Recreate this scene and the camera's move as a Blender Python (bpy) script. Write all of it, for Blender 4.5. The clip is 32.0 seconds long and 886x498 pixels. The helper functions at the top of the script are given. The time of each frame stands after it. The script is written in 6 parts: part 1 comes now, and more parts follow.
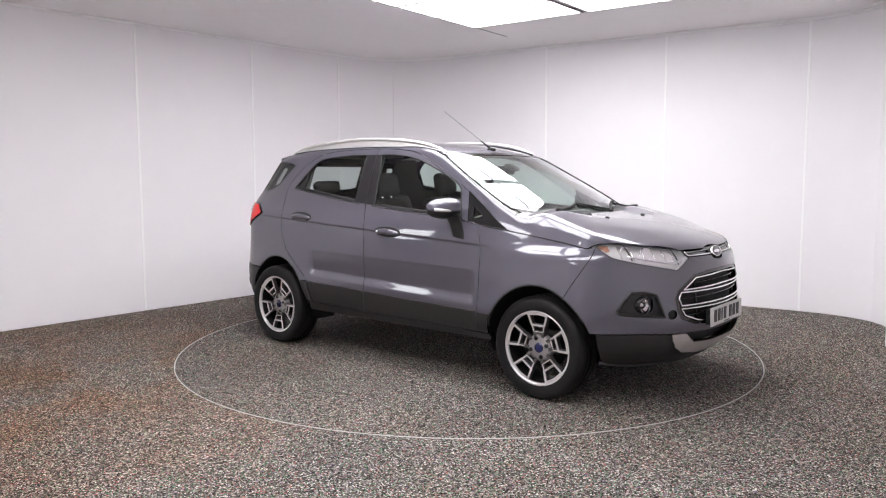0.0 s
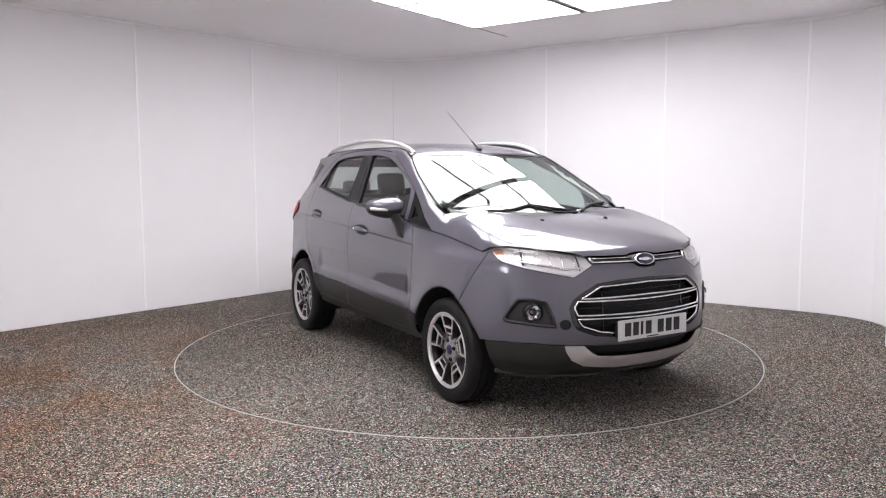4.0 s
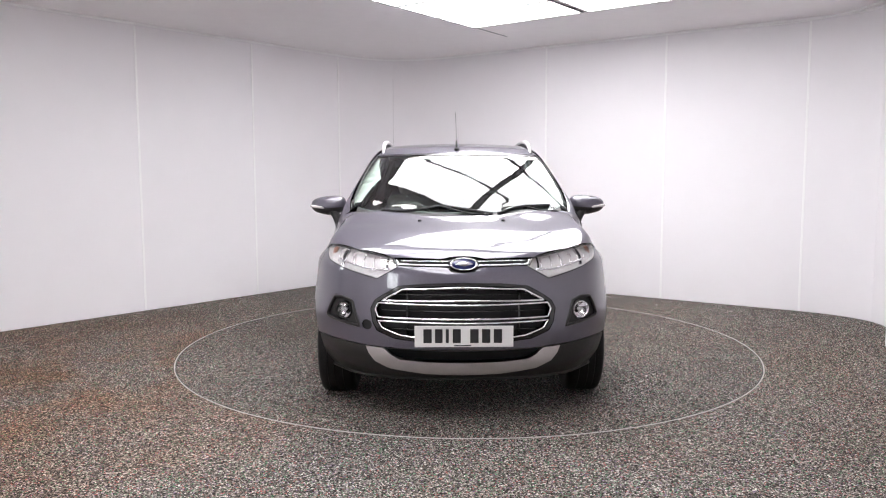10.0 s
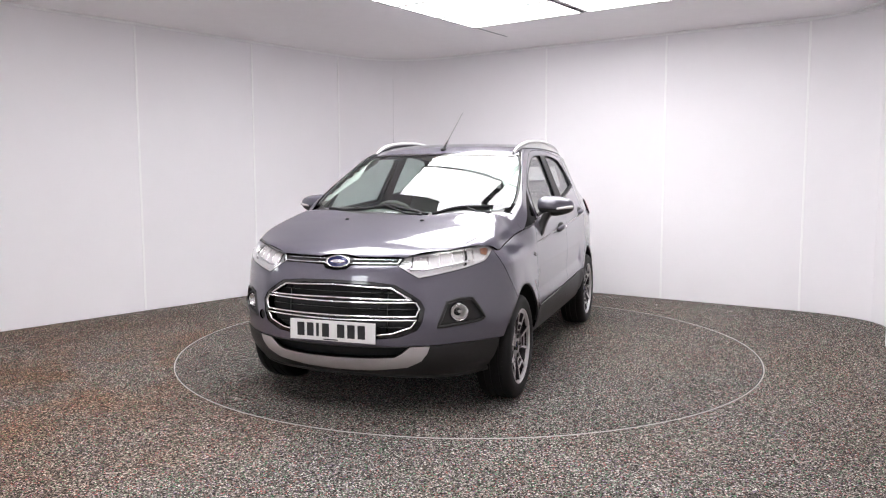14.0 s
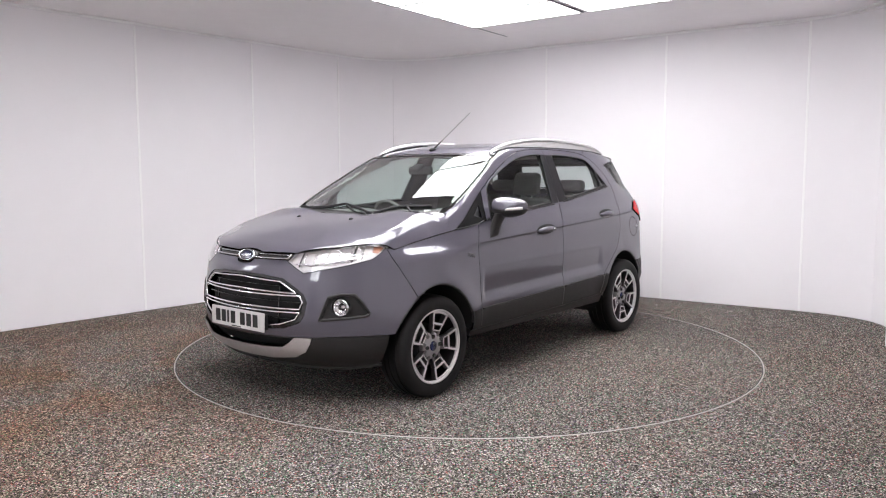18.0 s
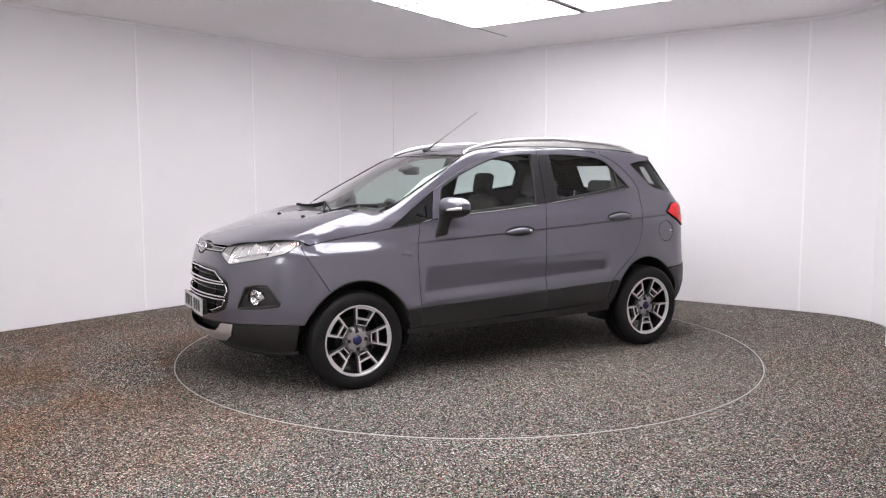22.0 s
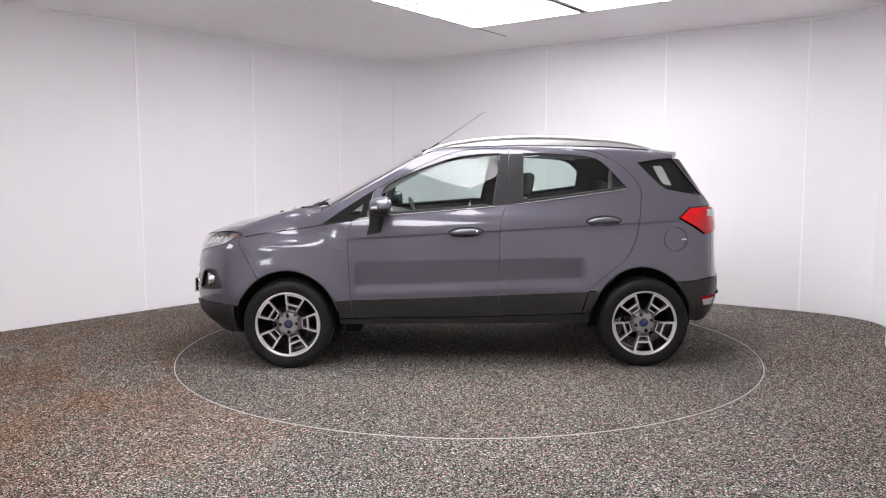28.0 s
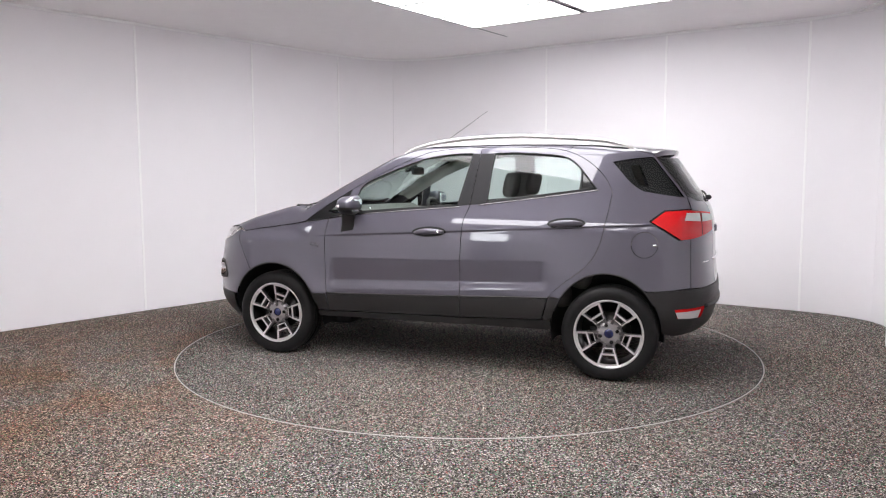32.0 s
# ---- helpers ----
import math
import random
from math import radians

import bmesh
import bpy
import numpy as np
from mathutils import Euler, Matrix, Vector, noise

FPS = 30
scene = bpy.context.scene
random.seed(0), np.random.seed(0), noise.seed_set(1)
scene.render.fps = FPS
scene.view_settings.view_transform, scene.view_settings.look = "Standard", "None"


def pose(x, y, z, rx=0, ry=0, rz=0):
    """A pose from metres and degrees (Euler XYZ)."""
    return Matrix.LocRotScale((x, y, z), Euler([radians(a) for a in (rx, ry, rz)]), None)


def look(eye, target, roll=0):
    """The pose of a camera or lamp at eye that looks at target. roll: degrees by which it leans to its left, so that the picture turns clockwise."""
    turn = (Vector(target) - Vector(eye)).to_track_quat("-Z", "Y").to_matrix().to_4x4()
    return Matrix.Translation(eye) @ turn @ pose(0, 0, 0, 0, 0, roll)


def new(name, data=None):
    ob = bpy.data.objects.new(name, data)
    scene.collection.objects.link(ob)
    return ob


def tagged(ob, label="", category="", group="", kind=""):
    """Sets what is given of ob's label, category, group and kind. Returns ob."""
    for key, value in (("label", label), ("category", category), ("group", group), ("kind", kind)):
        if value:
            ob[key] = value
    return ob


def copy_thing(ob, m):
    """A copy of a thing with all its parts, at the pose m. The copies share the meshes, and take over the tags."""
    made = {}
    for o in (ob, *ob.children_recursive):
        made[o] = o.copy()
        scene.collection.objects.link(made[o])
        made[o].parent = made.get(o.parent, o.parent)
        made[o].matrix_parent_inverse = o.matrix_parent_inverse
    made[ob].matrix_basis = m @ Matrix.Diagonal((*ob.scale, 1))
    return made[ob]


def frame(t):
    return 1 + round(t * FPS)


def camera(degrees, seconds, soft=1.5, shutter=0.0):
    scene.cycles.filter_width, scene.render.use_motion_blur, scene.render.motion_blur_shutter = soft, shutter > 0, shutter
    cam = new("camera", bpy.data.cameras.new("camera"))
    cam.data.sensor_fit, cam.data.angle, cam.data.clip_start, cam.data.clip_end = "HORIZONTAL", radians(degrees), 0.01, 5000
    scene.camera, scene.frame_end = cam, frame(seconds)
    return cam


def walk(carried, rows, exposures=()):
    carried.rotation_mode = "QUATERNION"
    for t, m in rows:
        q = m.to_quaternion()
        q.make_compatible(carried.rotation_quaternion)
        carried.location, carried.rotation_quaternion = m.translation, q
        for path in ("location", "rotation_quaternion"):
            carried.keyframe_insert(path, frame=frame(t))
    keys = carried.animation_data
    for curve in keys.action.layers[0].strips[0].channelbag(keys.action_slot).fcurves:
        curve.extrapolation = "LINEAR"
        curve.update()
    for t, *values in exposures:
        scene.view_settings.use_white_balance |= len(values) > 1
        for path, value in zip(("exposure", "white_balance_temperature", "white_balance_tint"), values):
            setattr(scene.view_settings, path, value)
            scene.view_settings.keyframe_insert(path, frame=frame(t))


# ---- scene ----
from mathutils import geometry

# ---------------------------------------------------------------- camera
cam = camera(60.506, 32.0, soft=1.15)
EYE = (0.0, -6.0676, 1.367)
_d = pose(0, 0, 0, 90 - 5.5945, 0, 1.727) @ Vector((0, 0, -1))
_aim = (EYE[0] + _d.x, EYE[1] + _d.y, EYE[2] + _d.z)
walk(cam, [(0.0, look(EYE, _aim, -0.178)), (32.0, look(EYE, _aim, -0.178))])

# ---------------------------------------------------------------- world and exposure
world = bpy.data.worlds.new("world")
world.use_nodes = True
world.node_tree.nodes["Background"].inputs[0].default_value = (0.9, 0.93, 1.0, 1)
world.node_tree.nodes["Background"].inputs[1].default_value = 0.02
scene.world = world
scene.view_settings.exposure = 0.0
PANEL_GLOW = 9.8
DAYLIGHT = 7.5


# ---------------------------------------------------------------- materials
def material(name, color, rough=0.5, metal=0.0, coat=0.0, coat_rough=0.03, spec=0.5,
             noise_scale=0.0, noise_amount=0.0, bump_scale=0.0, bump=0.0, transmission=0.0, ior=1.45,
             emit=0.0, emit_color=None, alpha=1.0, rough_var=0.0):
    m = bpy.data.materials.new(name)
    m.use_nodes = True
    nt = m.node_tree
    b = nt.nodes["Principled BSDF"]
    b.inputs["Base Color"].default_value = (*color, 1)
    b.inputs["Roughness"].default_value = rough
    b.inputs["Metallic"].default_value = metal
    b.inputs["Coat Weight"].default_value = coat
    b.inputs["Coat Roughness"].default_value = coat_rough
    b.inputs["Specular IOR Level"].default_value = spec
    b.inputs["Transmission Weight"].default_value = transmission
    b.inputs["IOR"].default_value = ior
    b.inputs["Alpha"].default_value = alpha
    if emit:
        b.inputs["Emission Strength"].default_value = emit
        b.inputs["Emission Color"].default_value = (*(emit_color or color), 1)
    tc = nt.nodes.new("ShaderNodeTexCoord")
    if noise_amount:
        n = nt.nodes.new("ShaderNodeTexNoise")
        n.inputs["Scale"].default_value = noise_scale
        n.inputs["Detail"].default_value = 4
        n2 = nt.nodes.new("ShaderNodeTexNoise")
        n2.inputs["Scale"].default_value = noise_scale * 0.07
        n2.inputs["Detail"].default_value = 3
        add = nt.nodes.new("ShaderNodeMath")
        add.operation = "ADD"
        nt.links.new(tc.outputs["Object"], n.inputs["Vector"])
        nt.links.new(tc.outputs["Object"], n2.inputs["Vector"])
        nt.links.new(n.outputs["Fac"], add.inputs[0])
        nt.links.new(n2.outputs["Fac"], add.inputs[1])
        mr = nt.nodes.new("ShaderNodeMapRange")
        mr.inputs["From Min"].default_value, mr.inputs["From Max"].default_value = 0.6, 1.4
        mr.inputs["To Min"].default_value, mr.inputs["To Max"].default_value = 1 - noise_amount, 1 + noise_amount
        nt.links.new(add.outputs[0], mr.inputs["Value"])
        mix = nt.nodes.new("ShaderNodeMix")
        mix.data_type, mix.blend_type = "RGBA", "MULTIPLY"
        mix.inputs["Factor"].default_value = 1
        mix.inputs["A"].default_value = (*color, 1)
        nt.links.new(mr.outputs["Result"], mix.inputs["B"])
        nt.links.new(mix.outputs["Result"], b.inputs["Base Color"])
        if rough_var:
            mr2 = nt.nodes.new("ShaderNodeMapRange")
            mr2.inputs["From Min"].default_value, mr2.inputs["From Max"].default_value = 0.3, 0.7
            mr2.inputs["To Min"].default_value, mr2.inputs["To Max"].default_value = rough - rough_var, rough + rough_var
            nt.links.new(n2.outputs["Fac"], mr2.inputs["Value"])
            nt.links.new(mr2.outputs["Result"], b.inputs["Roughness"])
    if bump:
        n = nt.nodes.new("ShaderNodeTexNoise")
        n.inputs["Scale"].default_value = bump_scale
        n.inputs["Detail"].default_value = 3
        bp = nt.nodes.new("ShaderNodeBump")
        bp.inputs["Strength"].default_value = bump
        bp.inputs["Distance"].default_value = 0.002
        nt.links.new(tc.outputs["Object"], n.inputs["Vector"])
        nt.links.new(n.outputs["Fac"], bp.inputs["Height"])
        nt.links.new(bp.outputs["Normal"], b.inputs["Normal"])
    return m


def glass_material(name, color, rough=0.0, reflect=1.6):
    """Thin automotive glass: clear tinted film under a mirror-like gloss."""
    m = bpy.data.materials.new(name)
    m.use_nodes = True
    nt = m.node_tree
    nt.nodes.remove(nt.nodes["Principled BSDF"])
    out = nt.nodes["Material Output"]
    tr = nt.nodes.new("ShaderNodeBsdfTransparent")
    tr.inputs[0].default_value = (*color, 1)
    gl = nt.nodes.new("ShaderNodeBsdfGlossy")
    gl.inputs["Color"].default_value = (1, 1, 1, 1)
    gl.inputs["Roughness"].default_value = rough
    # gloss of both faces of a pane: Schlick's curve, the same from within and without
    fr = nt.nodes.new("ShaderNodeLayerWeight")
    fr.inputs["Blend"].default_value = 0.5
    power = nt.nodes.new("ShaderNodeMath")
    power.operation = "POWER"
    power.inputs[1].default_value = 5.0
    mul = nt.nodes.new("ShaderNodeMath")
    mul.operation, mul.use_clamp = "MULTIPLY_ADD", True
    mul.inputs[1].default_value = 0.96 * reflect
    mul.inputs[2].default_value = 0.04 * reflect
    mix = nt.nodes.new("ShaderNodeMixShader")
    nt.links.new(fr.outputs["Facing"], power.inputs[0])
    nt.links.new(power.outputs[0], mul.inputs[0])
    nt.links.new(mul.outputs[0], mix.inputs[0])
    nt.links.new(tr.outputs[0], mix.inputs[1])
    nt.links.new(gl.outputs[0], mix.inputs[2])
    nt.links.new(mix.outputs[0], out.inputs[0])
    return m


def paint_material():
    m = material("grey_metallic_paint", (0.099, 0.0935, 0.119), rough=0.28, metal=0.26, spec=0.1, coat=1.0, coat_rough=0.01)
    nt = m.node_tree
    b = nt.nodes["Principled BSDF"]
    b.inputs["Coat IOR"].default_value = 1.64
    tc = nt.nodes.new("ShaderNodeTexCoord")
    flake = nt.nodes.new("ShaderNodeTexVoronoi")
    flake.inputs["Scale"].default_value = 900
    ramp = nt.nodes.new("ShaderNodeMapRange")
    ramp.inputs["To Min"].default_value, ramp.inputs["To Max"].default_value = 0.8, 1.25
    big = nt.nodes.new("ShaderNodeTexNoise")
    big.inputs["Scale"].default_value = 1.6
    ramp2 = nt.nodes.new("ShaderNodeMapRange")
    ramp2.inputs["To Min"].default_value, ramp2.inputs["To Max"].default_value = 0.93, 1.07
    mul = nt.nodes.new("ShaderNodeMath")
    mul.operation = "MULTIPLY"
    mix = nt.nodes.new("ShaderNodeMix")
    mix.data_type, mix.blend_type = "RGBA", "MULTIPLY"
    mix.inputs["Factor"].default_value = 1
    mix.inputs["A"].default_value = (0.099, 0.0935, 0.119, 1)
    nt.links.new(tc.outputs["Object"], flake.inputs["Vector"])
    nt.links.new(tc.outputs["Object"], big.inputs["Vector"])
    nt.links.new(flake.outputs["Color"], ramp.inputs["Value"])
    nt.links.new(big.outputs["Fac"], ramp2.inputs["Value"])
    nt.links.new(ramp.outputs["Result"], mul.inputs[0])
    nt.links.new(ramp2.outputs["Result"], mul.inputs[1])
    nt.links.new(mul.outputs[0], mix.inputs["B"])
    nt.links.new(mix.outputs["Result"], b.inputs["Base Color"])
    # faint orange-peel in the clear coat
    peel = nt.nodes.new("ShaderNodeTexNoise")
    peel.inputs["Scale"].default_value = 160
    bp = nt.nodes.new("ShaderNodeBump")
    bp.inputs["Strength"].default_value = 0.02
    bp.inputs["Distance"].default_value = 0.001
    nt.links.new(tc.outputs["Object"], peel.inputs["Vector"])
    nt.links.new(peel.outputs["Fac"], bp.inputs["Height"])
    nt.links.new(bp.outputs["Normal"], b.inputs["Coat Normal"])
    return m


def carpet_material(name, seed, tone=1.0):
    """Loop-pile carpet: dark grey pile flecked with light grey, red and green."""
    m = material(name, (0.1, 0.1, 0.1), rough=0.95, spec=0.15)
    nt = m.node_tree
    b = nt.nodes["Principled BSDF"]
    tc = nt.nodes.new("ShaderNodeTexCoord")
    mp = nt.nodes.new("ShaderNodeMapping")
    mp.inputs["Location"].default_value = (seed, seed * 1.7, 0)
    vo = nt.nodes.new("ShaderNodeTexVoronoi")
    vo.inputs["Scale"].default_value = 165
    sep = nt.nodes.new("ShaderNodeSeparateColor")
    ramp = nt.nodes.new("ShaderNodeValToRGB")
    r = ramp.color_ramp
    r.interpolation = "CONSTANT"
    cols = [(0.0, (0.016, 0.015, 0.014)), (0.30, (0.074, 0.067, 0.062)), (0.54, (0.150, 0.133, 0.121)),
            (0.72, (0.345, 0.315, 0.292)), (0.85, (0.64, 0.60, 0.57)), (0.905, (0.38, 0.12, 0.11)),
            (0.932, (0.11, 0.26, 0.15)), (0.975, (0.20, 0.14, 0.24))]
    for i, (p, c) in enumerate(cols):
        e = r.elements[i] if i < 2 else r.elements.new(p)
        e.position, e.color = p, (*c, 1)
    big = nt.nodes.new("ShaderNodeTexNoise")
    big.inputs["Scale"].default_value = 0.9
    big.inputs["Detail"].default_value = 4
    mr = nt.nodes.new("ShaderNodeMapRange")
    mr.inputs["From Min"].default_value, mr.inputs["From Max"].default_value = 0.3, 0.7
    mr.inputs["To Min"].default_value, mr.inputs["To Max"].default_value = 0.86 * tone, 1.12 * tone
    # noise-driven patches lean to brown
    brown_noise = nt.nodes.new("ShaderNodeTexNoise")
    brown_noise.inputs["Scale"].default_value = 0.55
    brown_noise.inputs["Detail"].default_value = 6
    brown_noise.inputs["Roughness"].default_value = 0.7
    tint = nt.nodes.new("ShaderNodeValToRGB")
    tint.color_ramp.elements[0].position, tint.color_ramp.elements[0].color = 0.38, (1.0, 1.0, 1.0, 1)
    tint.color_ramp.elements[1].position, tint.color_ramp.elements[1].color = 0.66, (1.0, 0.92, 0.85, 1)
    # blotchy rust-brown tint between the doors and the turntable
    spot = nt.nodes.new("ShaderNodeMapping")
    spot.vector_type = "POINT"
    spot.inputs["Location"].default_value = (1.18, 0.46, 0)
    spot.inputs["Scale"].default_value = (0.40, 0.36, 0)
    ball = nt.nodes.new("ShaderNodeTexGradient")
    ball.gradient_type = "SPHERICAL"
    edge = nt.nodes.new("ShaderNodeMath")
    edge.operation, edge.use_clamp = "MULTIPLY", True
    brown_tint = nt.nodes.new("ShaderNodeMix")
    brown_tint.data_type, brown_tint.blend_type = "RGBA", "MULTIPLY"
    brown_tint.inputs["B"].default_value = (1.04, 0.72, 0.52, 1)
    nt.links.new(tc.outputs["Object"], spot.inputs["Vector"])
    nt.links.new(spot.outputs["Vector"], ball.inputs["Vector"])
    nt.links.new(ball.outputs["Fac"], edge.inputs[0])
    patch = nt.nodes.new("ShaderNodeMapRange")
    patch.inputs["From Min"].default_value, patch.inputs["From Max"].default_value = 0.40, 0.58
    patch.inputs["To Min"].default_value, patch.inputs["To Max"].default_value = 0.30, 1.40
    nt.links.new(brown_noise.outputs["Fac"], patch.inputs["Value"])
    nt.links.new(patch.outputs["Result"], edge.inputs[1])
    nt.links.new(edge.outputs[0], brown_tint.inputs["Factor"])
    mix2 = nt.nodes.new("ShaderNodeMix")
    mix2.data_type, mix2.blend_type = "RGBA", "MULTIPLY"
    mix2.inputs["Factor"].default_value = 1
    nt.links.new(mp.outputs["Vector"], brown_noise.inputs["Vector"])
    nt.links.new(brown_noise.outputs["Fac"], tint.inputs["Fac"])
    nt.links.new(tint.outputs["Color"], mix2.inputs["B"])
    mix = nt.nodes.new("ShaderNodeMix")
    mix.data_type, mix.blend_type = "RGBA", "MULTIPLY"
    mix.inputs["Factor"].default_value = 1
    bp = nt.nodes.new("ShaderNodeBump")
    bp.inputs["Strength"].default_value = 0.6
    bp.inputs["Distance"].default_value = 0.004
    nt.links.new(tc.outputs["Object"], mp.inputs["Vector"])
    nt.links.new(mp.outputs["Vector"], vo.inputs["Vector"])
    nt.links.new(mp.outputs["Vector"], big.inputs["Vector"])
    nt.links.new(vo.outputs["Color"], sep.inputs[0])
    nt.links.new(sep.outputs[0], ramp.inputs["Fac"])
    nt.links.new(big.outputs["Fac"], mr.inputs["Value"])
    nt.links.new(ramp.outputs["Color"], mix.inputs["A"])
    nt.links.new(mr.outputs["Result"], mix.inputs["B"])
    nt.links.new(mix.outputs["Result"], mix2.inputs["A"])
    nt.links.new(mix2.outputs["Result"], brown_tint.inputs["A"])
    nt.links.new((brown_tint if tone == 1.0 else mix2).outputs["Result"], b.inputs["Base Color"])
    nt.links.new(vo.outputs["Distance"], bp.inputs["Height"])
    nt.links.new(bp.outputs["Normal"], b.inputs["Normal"])
    return m


PAINT = paint_material()
CLAD = material("grained_black_plastic", (0.020, 0.019, 0.0192), 0.45, noise_scale=60, noise_amount=0.12, bump_scale=900, bump=0.15)
BLACK_GLOSS = material("gloss_black_plastic", (0.012, 0.012, 0.013), 0.12, coat=0.5, noise_scale=30, noise_amount=0.1)
BLACK_MATT = material("matt_black", (0.010, 0.010, 0.011), 0.75, noise_scale=40, noise_amount=0.2)
DULL_BLACK = material("dull_black_plastic", (0.010, 0.0095, 0.010), 0.8, spec=0.12, noise_scale=60, noise_amount=0.15)
RUBBER = material("rubber", (0.014, 0.014, 0.015), 0.62, noise_scale=50, noise_amount=0.2, bump_scale=300, bump=0.2)
TYRE = material("tyre_rubber", (0.010, 0.0095, 0.0098), 0.55, spec=0.30, noise_scale=25, noise_amount=0.25, bump_scale=200, bump=0.25)
BELT_TRIM = material("dark_bright_trim", (0.20, 0.195, 0.20), 0.22, metal=1.0, noise_scale=20, noise_amount=0.05)
SATIN = material("satin_black_film", (0.018, 0.017, 0.019), 0.42, spec=0.2, noise_scale=40, noise_amount=0.1)
CHROME = material("chrome", (0.86, 0.86, 0.88), 0.06, metal=1.0, noise_scale=20, noise_amount=0.03)
SILVER = material("silver_paint", (0.56, 0.545, 0.545), 0.34, metal=0.4, coat=0.2, noise_scale=300, noise_amount=0.05)
SKID = material("matt_silver_plastic", (0.50, 0.47, 0.46), 0.42, metal=0.3, noise_scale=200, noise_amount=0.06)
ALLOY = material("machined_alloy", (0.72, 0.70, 0.705), 0.28, metal=0.65, noise_scale=80, noise_amount=0.06)
ALLOY_GREY = material("grey_wheel_paint", (0.115, 0.105, 0.108), 0.35, metal=0.6, coat=0.3, noise_scale=80, noise_amount=0.1)
HUB = material("grey_hub_paint", (0.34, 0.32, 0.325), 0.34, metal=0.5, coat=0.3, noise_scale=80, noise_amount=0.08)
ALLOY_DARK = material("dark_grey_wheel_paint", (0.030, 0.027, 0.029), 0.35, metal=0.6, coat=0.5, noise_scale=80, noise_amount=0.1)
BRAKE = material("brake_steel", (0.05, 0.046, 0.044), 0.45, metal=0.9, noise_scale=30, noise_amount=0.25)
RED_LENS = material("red_lamp_lens", (0.66, 0.008, 0.012), 0.22, coat=0.5, spec=0.3, noise_scale=60, noise_amount=0.06)
CLEAR_LENS = material("clear_lamp_lens", (0.60, 0.57, 0.57), 0.12, coat=1.0, noise_scale=60, noise_amount=0.05)
AMBER = material("amber_lamp", (0.50, 0.22, 0.13), 0.3, coat=0.3, noise_scale=60, noise_amount=0.06)
REFLECTOR = material("lamp_reflector", (0.90, 0.88, 0.875), 0.20, metal=0.30, noise_scale=25, noise_amount=0.1)
LAMP_CHROME = material("lamp_chrome", (0.93, 0.91, 0.91), 0.14, metal=1.0, noise_scale=25, noise_amount=0.05)
PLATE = material("white_plate", (0.68, 0.665, 0.655), 0.35, noise_scale=30, noise_amount=0.03)
PLATE_INK = material("plate_black", (0.015, 0.015, 0.016), 0.4, noise_scale=30, noise_amount=0.05)
BLUE = material("blue_enamel", (0.010, 0.014, 0.075), 0.15, coat=1.0, noise_scale=40, noise_amount=0.05)
FABRIC = material("charcoal_seat_fabric", (0.125, 0.114, 0.110), 0.9, noise_scale=260, noise_amount=0.3, bump_scale=600, bump=0.4)
TRIM = material("charcoal_interior_plastic", (0.125, 0.116, 0.112), 0.6, noise_scale=90, noise_amount=0.15, bump_scale=500, bump=0.2)
HEADLINER = material("pale_grey_headliner", (0.64, 0.62, 0.60), 0.9, noise_scale=120, noise_amount=0.08)
GLASS = glass_material("clear_tinted_glass", (0.75, 0.85, 0.81))
GLASS_SIDE = glass_material("clear_side_glass", (0.76, 0.85, 0.82), reflect=1.05)
GLASS_REAR = glass_material("rear_side_glass", (0.62, 0.64, 0.63), reflect=0.6)
LENS = glass_material("lamp_cover", (0.93, 0.93, 0.94))
WALL = material("white_wall_sheet", (0.885, 0.865, 0.89), 0.52, noise_scale=3, noise_amount=0.015, bump_scale=4, bump=0.06)
JOINT = material("white_joint_strip", (0.97, 0.965, 0.97), 0.3, noise_scale=8, noise_amount=0.02)
CEILING = material("white_ceiling_paint", (0.92, 0.895, 0.905), 0.85, noise_scale=6, noise_amount=0.02)
FRAME = material("grey_frame_metal", (0.34, 0.33, 0.33), 0.5, noise_scale=8, noise_amount=0.03)
GLOW = material("light_diffuser", (0.95, 0.95, 0.95), 0.6, emit=PANEL_GLOW, emit_color=(1.0, 0.983, 1.008))
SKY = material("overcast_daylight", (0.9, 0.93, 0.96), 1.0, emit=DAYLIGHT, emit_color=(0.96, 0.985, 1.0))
DOOR_SCREEN = material("grey_render", (0.22, 0.21, 0.20), 0.9, noise_scale=9, noise_amount=0.15, bump_scale=60, bump=0.3)
DARK = material("dark_door_metal", (0.05, 0.05, 0.055), 0.55, noise_scale=5, noise_amount=0.1)
RING = material("brushed_edge_trim", (0.43, 0.405, 0.39), 0.5, metal=0.2, noise_scale=40, noise_amount=0.15)
CARPET = carpet_material("flecked_carpet", 0.0)
# same carpet for the disc, the car's soft shadow toned into its colour
CARPET_DISC_SHADED = carpet_material("flecked_carpet_disc_shaded", 3.3, 0.90)


# ---------------------------------------------------------------- mesh helpers
def part(name, bm, mat, parent=None, label="", smooth=True, angle=None):
    me = bpy.data.meshes.new(name)
    if isinstance(bm, bmesh.types.BMesh):
        bm.to_mesh(me)
        bm.free()
    else:
        me = bm
    for m in (mat if isinstance(mat, (list, tuple)) else [mat]):
        me.materials.append(m)
    if smooth:
        me.shade_smooth()
        if angle is not None:
            me.set_sharp_from_angle(angle=radians(angle))
    ob = new(name, me)
    if parent is not None:
        ob.parent = parent
    if label:
        tagged(ob, label)
    return ob


